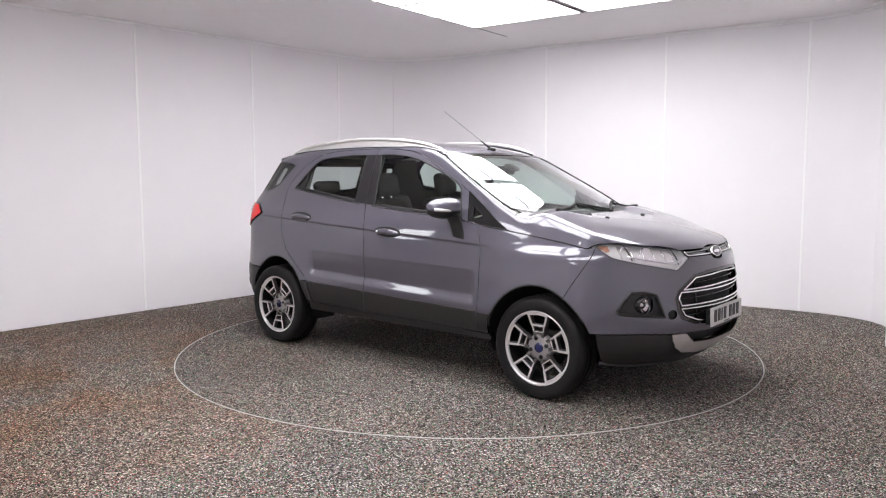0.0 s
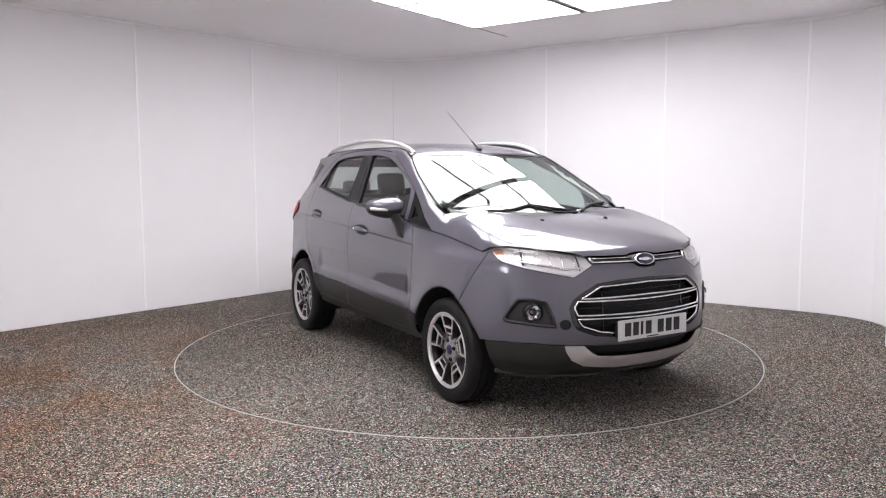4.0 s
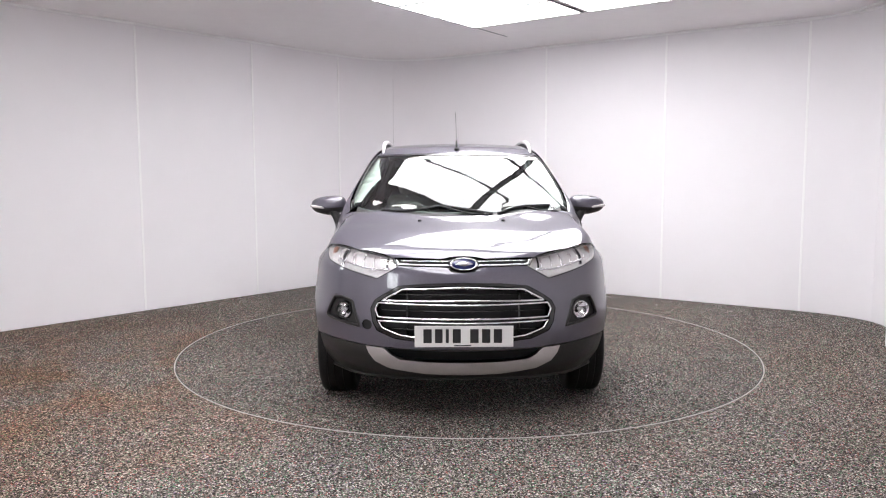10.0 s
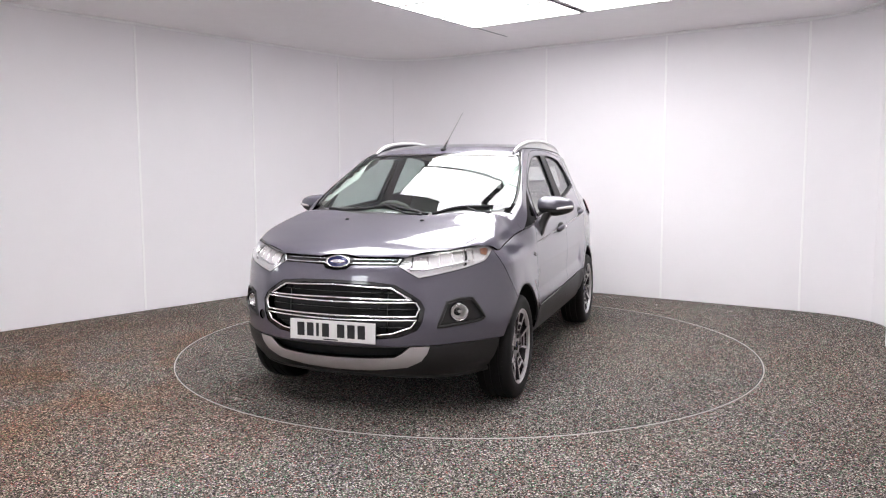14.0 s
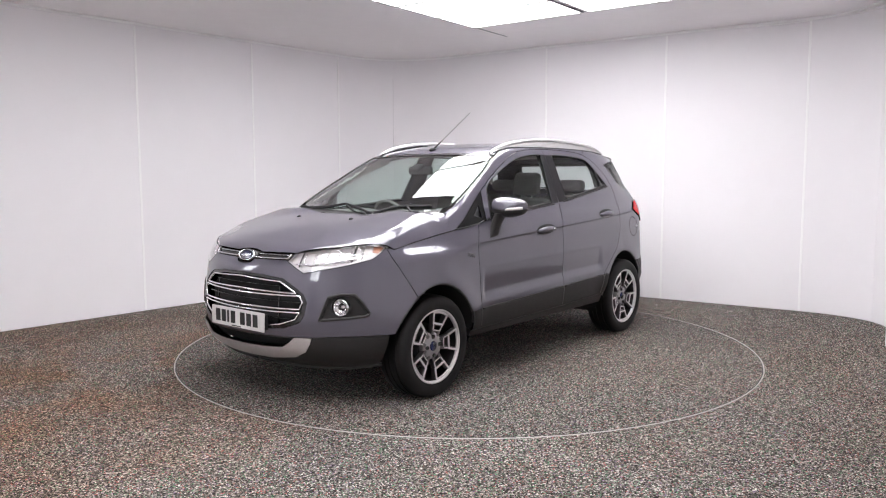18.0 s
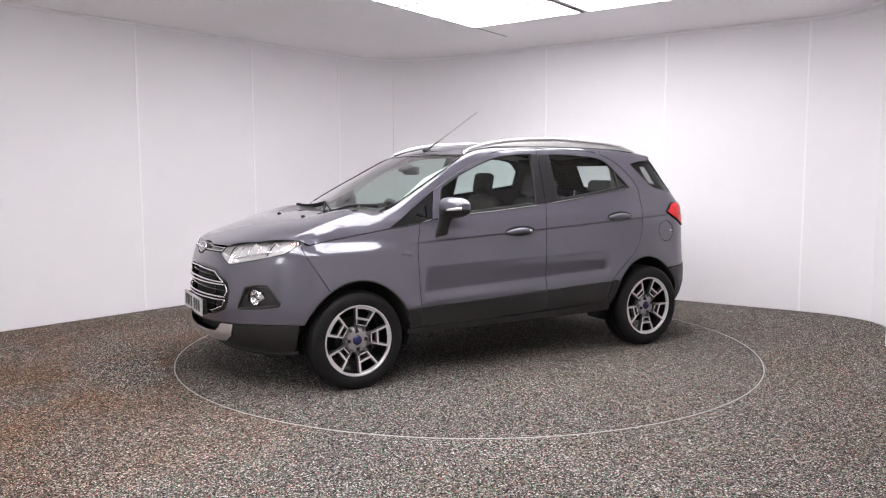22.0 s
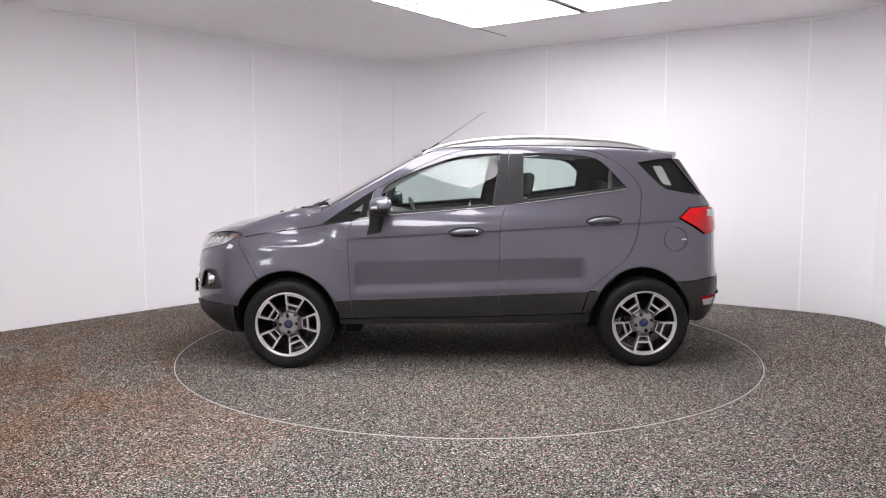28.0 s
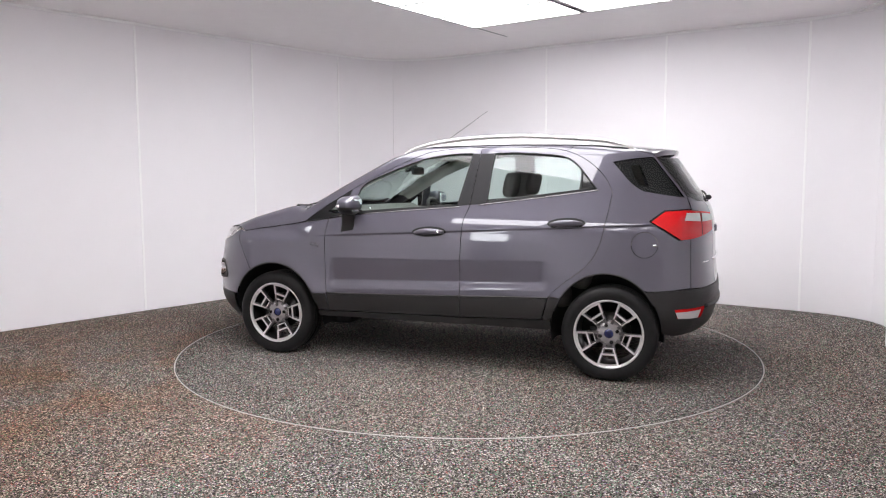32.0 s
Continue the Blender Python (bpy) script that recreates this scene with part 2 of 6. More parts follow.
def put_box(bm, c, s, m=None, bevel=0.0):
    g = bmesh.ops.create_cube(bm, size=1)["verts"]
    bmesh.ops.scale(bm, vec=s, verts=g)
    if bevel:
        es = list({e for v in g for e in v.link_edges})
        g = list({v for f in bmesh.ops.bevel(bm, geom=es, offset=bevel, segments=2, affect="EDGES", profile=0.5)["faces"] for v in f.verts} | {v for v in g if v.is_valid})
    bmesh.ops.translate(bm, vec=c, verts=g)
    if m is not None:
        bmesh.ops.transform(bm, matrix=m, verts=g)
    return g


def box_mesh(c, s, bevel=0.0, m=None):
    bm = bmesh.new()
    put_box(bm, c, s, m, bevel)
    return bm


def put_lathe(bm, prof, n=48, m=None, close=False):
    """Profile of (radius, height) turned about z."""
    rows = []
    for r, h in prof:
        rows.append([bm.verts.new((r * math.cos(2 * math.pi * i / n), r * math.sin(2 * math.pi * i / n), h)) for i in range(n)] if r > 1e-6
                    else [bm.verts.new((0, 0, h))])
    for a, b in zip(rows, rows[1:]):
        for i in range(n):
            j = (i + 1) % n
            if len(a) == 1 and len(b) == 1:
                continue
            if len(a) == 1:
                bm.faces.new((a[0], b[j], b[i]))
            elif len(b) == 1:
                bm.faces.new((a[i], a[j], b[0]))
            else:
                bm.faces.new((a[i], a[j], b[j], b[i]))
    vs = [v for r in rows for v in r]
    if m is not None:
        bmesh.ops.transform(bm, matrix=m, verts=vs)
    return vs


def put_tube(bm, pts, radius, n=8, cap=True, flat=1.0):
    """A round bar along points; radius may be a list; flat squashes it along its second axis."""
    pts = [Vector(p) for p in pts]
    rad = radius if isinstance(radius, (list, tuple)) else [radius] * len(pts)
    rings, up = [], None
    for i, p in enumerate(pts):
        d = (pts[min(i + 1, len(pts) - 1)] - pts[max(i - 1, 0)]).normalized()
        if up is None:
            up = Vector((0, 0, 1)) if abs(d.z) < 0.9 else Vector((0, 1, 0))
        side = d.cross(up).normalized()
        up = side.cross(d).normalized()
        rings.append([bm.verts.new(p + rad[i] * (math.cos(2 * math.pi * k / n) * side + flat * math.sin(2 * math.pi * k / n) * up)) for k in range(n)])
    for a, b in zip(rings, rings[1:]):
        for k in range(n):
            bm.faces.new((a[k], a[(k + 1) % n], b[(k + 1) % n], b[k]))
    if cap:
        bm.faces.new(list(reversed(rings[0])))
        bm.faces.new(rings[-1])


def tube_mesh(pts, radius, n=8, flat=1.0):
    bm = bmesh.new()
    put_tube(bm, pts, radius, n, True, flat)
    bmesh.ops.recalc_face_normals(bm, faces=bm.faces)
    return bm


def put_prism(bm, loop, lo, hi, m=None):
    """A polygon in x, y drawn out from z = lo to hi."""
    a = [bm.verts.new((x, y, lo)) for x, y in loop]
    b = [bm.verts.new((x, y, hi)) for x, y in loop]
    n = len(loop)
    bm.faces.new(list(reversed(a)))
    bm.faces.new(b)
    for i in range(n):
        bm.faces.new((a[i], a[(i + 1) % n], b[(i + 1) % n], b[i]))
    if m is not None:
        bmesh.ops.transform(bm, matrix=m, verts=a + b)
    return a + b


def put_frame(bm, outer, inner, lo, hi, m=None):
    """A band between two loops of equal count, drawn out from lo to hi."""
    n = len(outer)
    q = [[bm.verts.new((x, y, z)) for x, y in lp] for lp, z in ((outer, lo), (outer, hi), (inner, hi), (inner, lo))]
    for i in range(n):
        j = (i + 1) % n
        for a, b in ((0, 1), (1, 2), (2, 3), (3, 0)):
            bm.faces.new((q[a][i], q[a][j], q[b][j], q[b][i]))
    if m is not None:
        bmesh.ops.transform(bm, matrix=m, verts=[v for r in q for v in r])


def spline(pts, n=6, closed=False):
    """Catmull-Rom through the points, n steps a span."""
    p = [np.array(q, float) for q in pts]
    k = len(p)
    out = []
    for i in range(k if closed else k - 1):
        if closed:
            a, b, c, d = p[i - 1], p[i], p[(i + 1) % k], p[(i + 2) % k]
        else:
            b, c = p[i], p[i + 1]
            a = p[i - 1] if i else 2 * b - c
            d = p[i + 2] if i + 2 < k else 2 * c - b
        for s in range(n):
            t = s / n
            out.append(0.5 * (2 * b + (c - a) * t + (2 * a - 5 * b + 4 * c - d) * t * t + (3 * b - a - 3 * c + d) * t ** 3))
    if not closed:
        out.append(p[-1])
    return [tuple(q) for q in out]

# ---------------------------------------------------------------- the room
CEIL = 2.86
E1 = Vector((math.cos(radians(-35)), math.sin(radians(-35))))
E2 = Vector((math.sin(radians(35)), math.cos(radians(35))))


def fillet(prev, corner, nxt, cut, n=10):
    a, c, b = Vector(prev), Vector(corner), Vector(nxt)
    p, q = c + (a - c).normalized() * cut, c + (b - c).normalized() * cut
    return [tuple((1 - t) ** 2 * p + 2 * t * (1 - t) * c + t * t * q) for t in [i / n for i in range(n + 1)]]


LEFT_FAR, BACK, RIGHT, JAMB = (-5.3, -1.12), (-1.0, 4.29), (4.08, 1.03), (3.32, -0.05)
STEP, REAR_R = (4.5, -0.88), (0.05, -7.5)


def wall_run(name, pts, seams, label):
    """Wall along a line of points: a backing, the sheets on it and the strips over their joints (seams: metres along the run)."""
    pts = [Vector(p) for p in pts]
    run = [0.0]
    for a, b in zip(pts, pts[1:]):
        run.append(run[-1] + (b - a).length)

    def at(s, off=0.0):
        i = max(j for j in range(len(pts) - 1) if run[j] <= s + 1e-6)
        d = (pts[i + 1] - pts[i]).normalized()
        p = pts[i] + d * (s - run[i])
        return p + Vector((d.y, -d.x)) * off

    def slab(s0, s1, off0, off1, lo, hi):
        ss = [s0] + [r for r in run if s0 + 1e-3 < r < s1 - 1e-3] + [s1]
        bm = bmesh.new()
        rows = []
        for s in ss:
            rows.append([bm.verts.new((*at(s, o), z)) for o, z in ((off0, lo), (off1, lo), (off1, hi), (off0, hi))])
        for a, b in zip(rows, rows[1:]):
            for k in range(4):
                bm.faces.new((a[k], a[(k + 1) % 4], b[(k + 1) % 4], b[k]))
        bm.faces.new(rows[0])
        bm.faces.new(list(reversed(rows[-1])))
        bmesh.ops.recalc_face_normals(bm, faces=bm.faces)
        return bm

    wall = part(name, slab(0, run[-1], -0.12, -0.006, 0, CEIL + 0.1), WALL, angle=40)
    tagged(wall, label, "wall", kind="structure")
    cuts = [0.0] + [s for s in seams if 0 < s < run[-1]] + [run[-1]]
    for a, b in zip(cuts, cuts[1:]):
        part("wall_sheet", slab(a + 0.001, b - 0.001, -0.005, 0.0, 0.004, CEIL - 0.004), WALL, wall, angle=40)
    for s in cuts[1:-1]:
        part("joint_strip", slab(s - 0.010, s + 0.010, 0.0005, 0.006, 0.004, CEIL - 0.03), JOINT, wall, "narrow white joint strip", smooth=False)
    part("ceiling_bead", slab(0, run[-1], 0.0005, 0.016, CEIL - 0.022, CEIL - 0.001), JOINT, wall, "slim white bead along the ceiling", angle=40)
    return wall


def build_room():
    corner_a = fillet(LEFT_FAR, BACK, RIGHT, 0.92)
    corner_b = fillet(BACK, RIGHT, JAMB, 0.95)
    left = [LEFT_FAR] + corner_a[:6]
    d0 = (Vector((-3.25, 1.46)) - Vector(LEFT_FAR)).length
    wall_run("wall_left", left, [d0 - 2.74, d0 - 1.37, d0, d0 + 1.37, d0 + 2.66], "white sheeted wall with narrow upright joint strips")
    back = corner_a[5:] + corner_b[:6]
    mid = Vector(corner_a[-1])
    arc = sum((Vector(b) - Vector(a)).length for a, b in zip(corner_a[5:], corner_a[6:]))
    s1 = arc + (Vector((2.14, 2.27)) - mid).length
    wall_run("wall_back", back, [s1 - 1.42, s1, s1 + 1.40], "white sheeted wall with narrow upright joint strips")
    wall_run("wall_right", corner_b[5:] + [JAMB, STEP], [], "white curved wall ending in an opening")
    # unseen wall, added to close the room beside the camera
    wall_run("wall_closing_right", [STEP, REAR_R], [1.4, 2.8, 4.2, 5.6], "unseen white sheeted wall added to close the camera's side")
    # unseen wall added behind the camera's left; two open doorways, daylight beyond, placed from the car's highlights
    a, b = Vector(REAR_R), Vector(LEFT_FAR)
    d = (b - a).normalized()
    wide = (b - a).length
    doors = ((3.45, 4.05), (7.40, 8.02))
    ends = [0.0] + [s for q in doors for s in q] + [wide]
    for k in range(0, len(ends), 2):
        wall_run("wall_closing_front", [a + d * ends[k], a + d * ends[k + 1]], [1.37, 2.74], "unseen white sheeted wall added beside an open doorway")
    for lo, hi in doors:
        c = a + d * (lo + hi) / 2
        turn = Matrix.Translation((c.x, c.y, 0)) @ Matrix.Rotation(math.atan2(d.y, d.x), 4, "Z")
        header = part("wall_header", box_mesh((0, 0.06, 2.48), (hi - lo, 0.12, 0.74), 0.0, turn), WALL, smooth=False)
        tagged(header, "unseen white wall added over an open doorway", "wall", kind="structure")
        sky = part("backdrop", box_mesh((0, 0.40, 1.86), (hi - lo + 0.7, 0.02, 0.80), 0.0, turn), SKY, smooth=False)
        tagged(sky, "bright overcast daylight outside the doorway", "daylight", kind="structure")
        # added unseen screen, keeps the glow to the doorway's upper half
        low_screen = part("doorway_screen", box_mesh((0, 0.40, 0.725), (hi - lo + 0.7, 0.05, 1.45), 0.0, turn), DOOR_SCREEN, smooth=False)
        tagged(low_screen, "unseen dull grey screen added to dim the doorway's lower half", "wall", kind="structure")

    # floor: one sheet with a round hole for the turntable
    R = 2.232
    bm = bmesh.new()
    n = 128
    inner = [bm.verts.new((R * math.cos(2 * math.pi * i / n), R * math.sin(2 * math.pi * i / n), 0)) for i in range(n)]
    outer = [bm.verts.new((9.5 * math.cos(2 * math.pi * i / n), 9.5 * math.sin(2 * math.pi * i / n) - 1, 0)) for i in range(n)]
    for i in range(n):
        j = (i + 1) % n
        bm.faces.new((inner[i], outer[i], outer[j], inner[j]))
    floor = part("floor", bm, CARPET, smooth=False)
    tagged(floor, "dark grey flecked carpet with light, red and green specks", "floor", kind="structure")
    # metal trim round the hole
    bm = bmesh.new()
    put_lathe(bm, [(R - 0.002, -0.03), (R - 0.0015, 0.0025), (R + 0.0015, 0.0035), (R + 0.005, 0.001), (R + 0.005, -0.03)], 160)
    bmesh.ops.recalc_face_normals(bm, faces=bm.faces)
    trim = part("trim", bm, RING)
    tagged(trim, "thin pale metal trim ring let into the carpet", "trim", kind="structure")
    # ceiling
    bm = bmesh.new()
    loop = [(-7, -9), (6, -9), (6, 6), (-7, 6)]
    put_prism(bm, loop, CEIL, CEIL + 0.1)
    ceil = part("ceiling", bm, CEILING, smooth=False)
    tagged(ceil, "plain white painted ceiling", "ceiling", kind="structure")


def build_lights():
    """Three ceiling rafts of 1.2 x 0.6 m panels: over the turntable, before it, and an unseen one added near the camera
    to brighten the foreground.
    """
    ang = math.atan2(E1.y, E1.x)
    first = None
    # the last raft is an added fill, sized to the floor's brightness
    rafts = ((-0.99, 1.57, 2, 3), (-0.99, -0.57, 2, 2), (0.05, -2.75, 2, 2))
    places = [(E1 * near + E2 * far, col, row) for near, far, cols, rows in rafts for col in range(cols) for row in range(rows)]
    for corner, col, row in places:
            c = corner + E1 * (0.61 + col * 1.262) - E2 * (0.31 + row * 0.62)
            m = Matrix.Translation((c.x, c.y, CEIL)) @ Matrix.Rotation(ang, 4, "Z")
            if first is None:
                first = new("ceiling_light")
                tagged(first, "glowing flat rectangular ceiling light panel in a slim grey frame", "ceiling light", "ceiling light raft")
                bm = bmesh.new()
                o = [(-0.61, -0.31), (0.61, -0.31), (0.61, 0.31), (-0.61, 0.31)]
                i = [(-0.592, -0.292), (0.592, -0.292), (0.592, 0.292), (-0.592, 0.292)]
                put_frame(bm, o, i, -0.014, 0.0)
                bmesh.ops.recalc_face_normals(bm, faces=bm.faces)
                part("frame", bm, FRAME, first, smooth=False)
                part("diffuser", box_mesh((0, 0, -0.006), (1.194, 0.594, 0.008)), GLOW, first, "glowing white diffuser", smooth=False)
                first.matrix_basis = m
            else:
                copy_thing(first, m)


build_room()
build_lights()


def build_ceiling_flaws():
    """An open joint at the corner of the raft, and a bead that hangs loose."""
    a, c = Vector((0.13, 1.92)), Vector((0.46, 2.42))
    d = (c - a).normalized()
    o = Vector((-d.y, d.x)) * 0.006
    bm = bmesh.new()
    put_prism(bm, [tuple(a + o), tuple(a - o), tuple(c - o * 0.3), tuple(c + o * 0.3)], CEIL - 0.003, CEIL + 0.01)
    bmesh.ops.recalc_face_normals(bm, faces=bm.faces)
    tagged(part("ceiling_joint", bm, DARK, smooth=False), "thin dark open joint in the ceiling", "joint", kind="structure")
    pts = spline([(2.62, 1.90, CEIL - 0.03), (2.95, 1.66, CEIL - 0.045), (3.25, 1.42, CEIL - 0.05), (3.50, 1.12, CEIL - 0.03), (3.60, 0.80, CEIL - 0.012)], 6)
    bm = tube_mesh(pts, 0.011, 6, 0.5)
    tagged(part("loose_bead", bm, JOINT), "loose white edging bead sagging from the ceiling", "edging", kind="structure")


build_ceiling_flaws()

# ---------------------------------------------------------------- the car's body as one smooth surface
# car space: x ahead, y to its left, z up, origin between the axles on the ground
def smooth_curve(xs, ys):
    """Monotone-ish cubic through the knots."""
    xs, ys = np.array(xs, float), np.array(ys, float)
    d = np.diff(ys) / np.diff(xs)
    m = np.zeros_like(ys)
    m[1:-1] = (d[1:] * np.diff(xs)[:-1] + d[:-1] * np.diff(xs)[1:]) / (xs[2:] - xs[:-2])
    m[0], m[-1] = d[0], d[-1]

    def f(x):
        x = np.asarray(x, float)
        xc = np.clip(x, xs[0], xs[-1])
        i = np.clip(np.searchsorted(xs, xc) - 1, 0, len(xs) - 2)
        h = xs[i + 1] - xs[i]
        t = (xc - xs[i]) / h
        y = (2 * t ** 3 - 3 * t * t + 1) * ys[i] + (t ** 3 - 2 * t * t + t) * h * m[i] + (3 * t * t - 2 * t ** 3) * ys[i + 1] + (t ** 3 - t * t) * h * m[i + 1]
        return y + np.where(x < xs[0], (x - xs[0]) * m[0], 0) + np.where(x > xs[-1], (x - xs[-1]) * m[-1], 0)
    return f


TOP = smooth_curve([-1.9, -1.55, -1.2, -0.8, -0.3, 0.08, 0.28, 0.40, 0.48, 0.56, 0.64, 0.72, 0.80, 0.88, 0.96, 1.04, 1.12, 1.165, 1.175, 1.19, 1.215, 1.36, 1.52, 1.69, 1.84, 1.94, 2.01, 2.06, 2.12],
                   [1.46, 1.535, 1.59, 1.62, 1.622, 1.592, 1.552, 1.5125, 1.4767, 1.4396, 1.4013, 1.3617, 1.3208, 1.2787, 1.2354, 1.1908, 1.1449, 1.1185, 1.1126, 1.1140, 1.1120, 1.0915, 1.065, 1.029, 0.985, 0.945, 0.900, 0.840, 0.74])
SIDE = smooth_curve([0.15, 0.28, 0.36, 0.44, 0.51, 0.58, 0.66, 0.72, 0.78, 0.86, 0.94, 1.00, 1.06, 1.12, 1.20, 1.32, 1.44, 1.52, 1.58, 1.66],
                    [0.76, 0.815, 0.842, 0.858, 0.864, 0.864, 0.863, 0.863, 0.861, 0.8575, 0.8515, 0.842, 0.823, 0.794, 0.758, 0.708, 0.655, 0.617, 0.580, 0.52])
TAPER_F = smooth_curve([-0.5, 0.3, 0.9, 1.3, 1.6, 1.8, 2.0, 2.2], [0.0, 0.0, 0.0, -0.006, 0.008, 0.05, 0.14, 0.26])
TAPER_R = smooth_curve([-2.1, -1.9, -1.7, -1.5, -1.2, -0.8, -0.4, 0], [0.13, 0.085, 0.052, 0.032, 0.014, 0.004, 0.0, 0.0])
NOSE = smooth_curve([0.12, 0.20, 0.28, 0.36, 0.46, 0.57, 0.68, 0.78, 0.86, 0.93, 1.0, 1.2], [1.72, 1.855, 1.985, 2.052, 2.078, 2.082, 2.072, 2.055, 2.035, 2.005, 1.96, 1.8])
TAIL = smooth_curve([0.20, 0.28, 0.36, 0.46, 0.56, 0.66, 0.80, 0.95, 1.06, 1.14, 1.22, 1.36, 1.50, 1.60], [-1.72, -1.82, -1.89, -1.922, -1.935, -1.925, -1.912, -1.905, -1.893, -1.870, -1.815, -1.720, -1.625, -1.56])
ARCHES = ((1.26, 0.315, 0.372, 0.392), (-1.235, 0.315, 0.36, 0.405))


def smax(a, b, k):
    h = np.clip(0.5 + 0.5 * (a - b) / k, 0, 1)
    return b + (a - b) * h + k * h * (1 - h)


def bump01(t):
    t = np.clip(t, 0, 1)
    return t * t * (3 - 2 * t)


def half_width(x, z):
    w = SIDE(z) - TAPER_F(x) - TAPER_R(x)
    # shoulder crease that rises to the tail
    line = crease_line(x)
    on = bump01((0.95 - x) / 0.3) * bump01((x + 1.62) / 0.2)
    d = z - line
    w = w - on * 0.0080 * bump01(-d / 0.013) * np.exp(-np.clip(-d, 0, 1) / 0.24)
    # scallop pressed into the doors: leans in below its upper edge, then a ledge
    zt, zb = 0.782 - 0.014 * x, 0.620 - 0.030 * x
    u = (zt - z) / (zt - zb)
    saw = np.where(u < 1, bump01(np.clip(u, 0, 0.15) / 0.15) * np.clip(u, 0, 1), 1 - bump01((u - 1) / 0.42))
    w = w - 0.0145 * saw * bump01((0.80 - x) / 0.05) * bump01((x + 0.86) / 0.07)
    # front wing leans in above its shoulder
    w = w - bump01((x - 0.86) / 0.36) * np.minimum(0.046 * bump01((z - 0.852) / 0.105) + 0.26 * np.clip(z - 0.90, 0, 0.4), 0.16)
    # the front bumper tucks under
    w = w - 0.045 * bump01((0.350 - z) / 0.06) * bump01((x - 1.60) / 0.10)
    # cabin narrows to the tail
    w = w - 0.035 * bump01((-1.3 - x) / 0.4) * bump01((z - 1.08) / 0.25)
    # wheel arch flares
    for cx, cz, rx, rz in ARCHES:
        r = np.hypot((x - cx) / rx, (z - cz) / rz)
        w = w + (0.026 if cx > 0 else 0.021) * (0.30 + 0.70 * np.abs((x - cx) / rx) / np.maximum(r, 0.2)) * np.exp(-((r - 1.0) / np.where(r > 1, 0.27, 0.20)) ** 2) * bump01((z - 0.3) / 0.2)
    return w


def body(x, y, z, level=0.0):
    """Below zero inside the car's skin."""
    y = np.abs(y)
    side = y - half_width(x, z)
    q = y / 0.66
    front = x - (NOSE(z) - 0.125 * q ** 2 - 0.085 * q ** 4)
    # the bumper stands proud of the upper face
    back = TAIL(z) + 0.042 * q ** 2 + 0.07 * q ** 4 - x
    sweep = 0.13 * bump01((x - 0.05) / 0.6) * bump01((1.6 - x) / 0.5)
    drop = 0.07 * y * y + 0.03 * y ** 4
    # the bonnet is flatter across than the screen
    drop = drop + bump01((x - 0.98) / 0.26) * (0.012 * y * y + 0.02 * y ** 4 - drop)
    drop = drop + bump01((x - 1.35) / 0.45) * (0.05 * y * y + 0.12 * y ** 4)
    # the bonnet's rear corners rise to the pillars
    drop = drop - 0.030 * bump01((y - 0.20) / 0.30) * bump01((x - 1.03) / 0.14) * bump01((1.46 - x) / 0.30)
    top = z - (TOP(x + sweep * y * y) - drop)
    f = smax(side, front, 0.13)
    f = smax(f, back, 0.10)
    return smax(f, top, 0.050 - 0.034 * bump01((x + 0.1) / 0.3) * bump01((1.2 - x) / 0.2)) - level


def solve(fn, lo, hi, n=46):
    lo, hi = np.array(lo, float), np.array(hi, float)
    for _ in range(n):
        mid = (lo + hi) / 2
        neg = fn(mid) < 0
        lo, hi = np.where(neg, mid, lo), np.where(neg, hi, mid)
    return (lo + hi) / 2


class Chart:
    """A way to lay a plane pattern on the skin: side (x, z), top (x, y), nose and stern (y, z), round the front or rear (degrees, z)."""
    def __init__(self, kind):
        self.kind = kind

    def lift(self, uv, level=0.0):
        uv = np.asarray(uv, float).reshape(-1, 2)
        a, b = uv[:, 0], uv[:, 1]
        o = np.zeros(len(a))
        if self.kind == "side":
            y = solve(lambda t: body(a, t, b, level), o, o + 1.1)
            return np.stack([a, y, b], -1)
        if self.kind == "top":
            z = solve(lambda t: body(a, b, t, level), o + 0.7, o + 1.9)
            return np.stack([a, b, z], -1)
        if self.kind == "nose":
            x = solve(lambda t: body(t, a, b, level), o + 1.0, o + 2.3)
            return np.stack([x, a, b], -1)
        if self.kind == "stern":
            x = solve(lambda t: body(-t, a, b, level), o + 1.0, o + 2.3)
            return np.stack([-x, a, b], -1)
        s, xc = (1, 1.0) if self.kind == "front" else (-1, -1.0)
        c, n = np.cos(np.radians(a)), np.sin(np.radians(a))
        r = solve(lambda t: body(xc + s * t * c, t * n, b, level), o, o + 1.5)
        return np.stack([xc + s * r * c, r * n, b], -1)

    def lay(self, p):
        p = np.asarray(p, float).reshape(-1, 3)
        if self.kind == "side":
            return p[:, [0, 2]]
        if self.kind == "top":
            return p[:, :2]
        if self.kind in ("nose", "stern"):
            return p[:, 1:]
        s, xc = (1, 1.0) if self.kind == "front" else (-1, -1.0)
        return np.stack([np.degrees(np.arctan2(p[:, 1], s * (p[:, 0] - xc))), p[:, 2]], -1)

    def scale(self):
        return np.array([60.0, 1.0]) if self.kind in ("front", "rear") else np.array([1.0, 1.0])


SIDE_C, TOP_C, NOSE_C, STERN_C, FRONT_C, REAR_C = [Chart(k) for k in ("side", "top", "nose", "stern", "front", "rear")]


def on_side(pts):
    return [tuple(q) for q in SIDE_C.lift(pts)]


def on_top(pts):
    return [tuple(q) for q in TOP_C.lift(pts)]




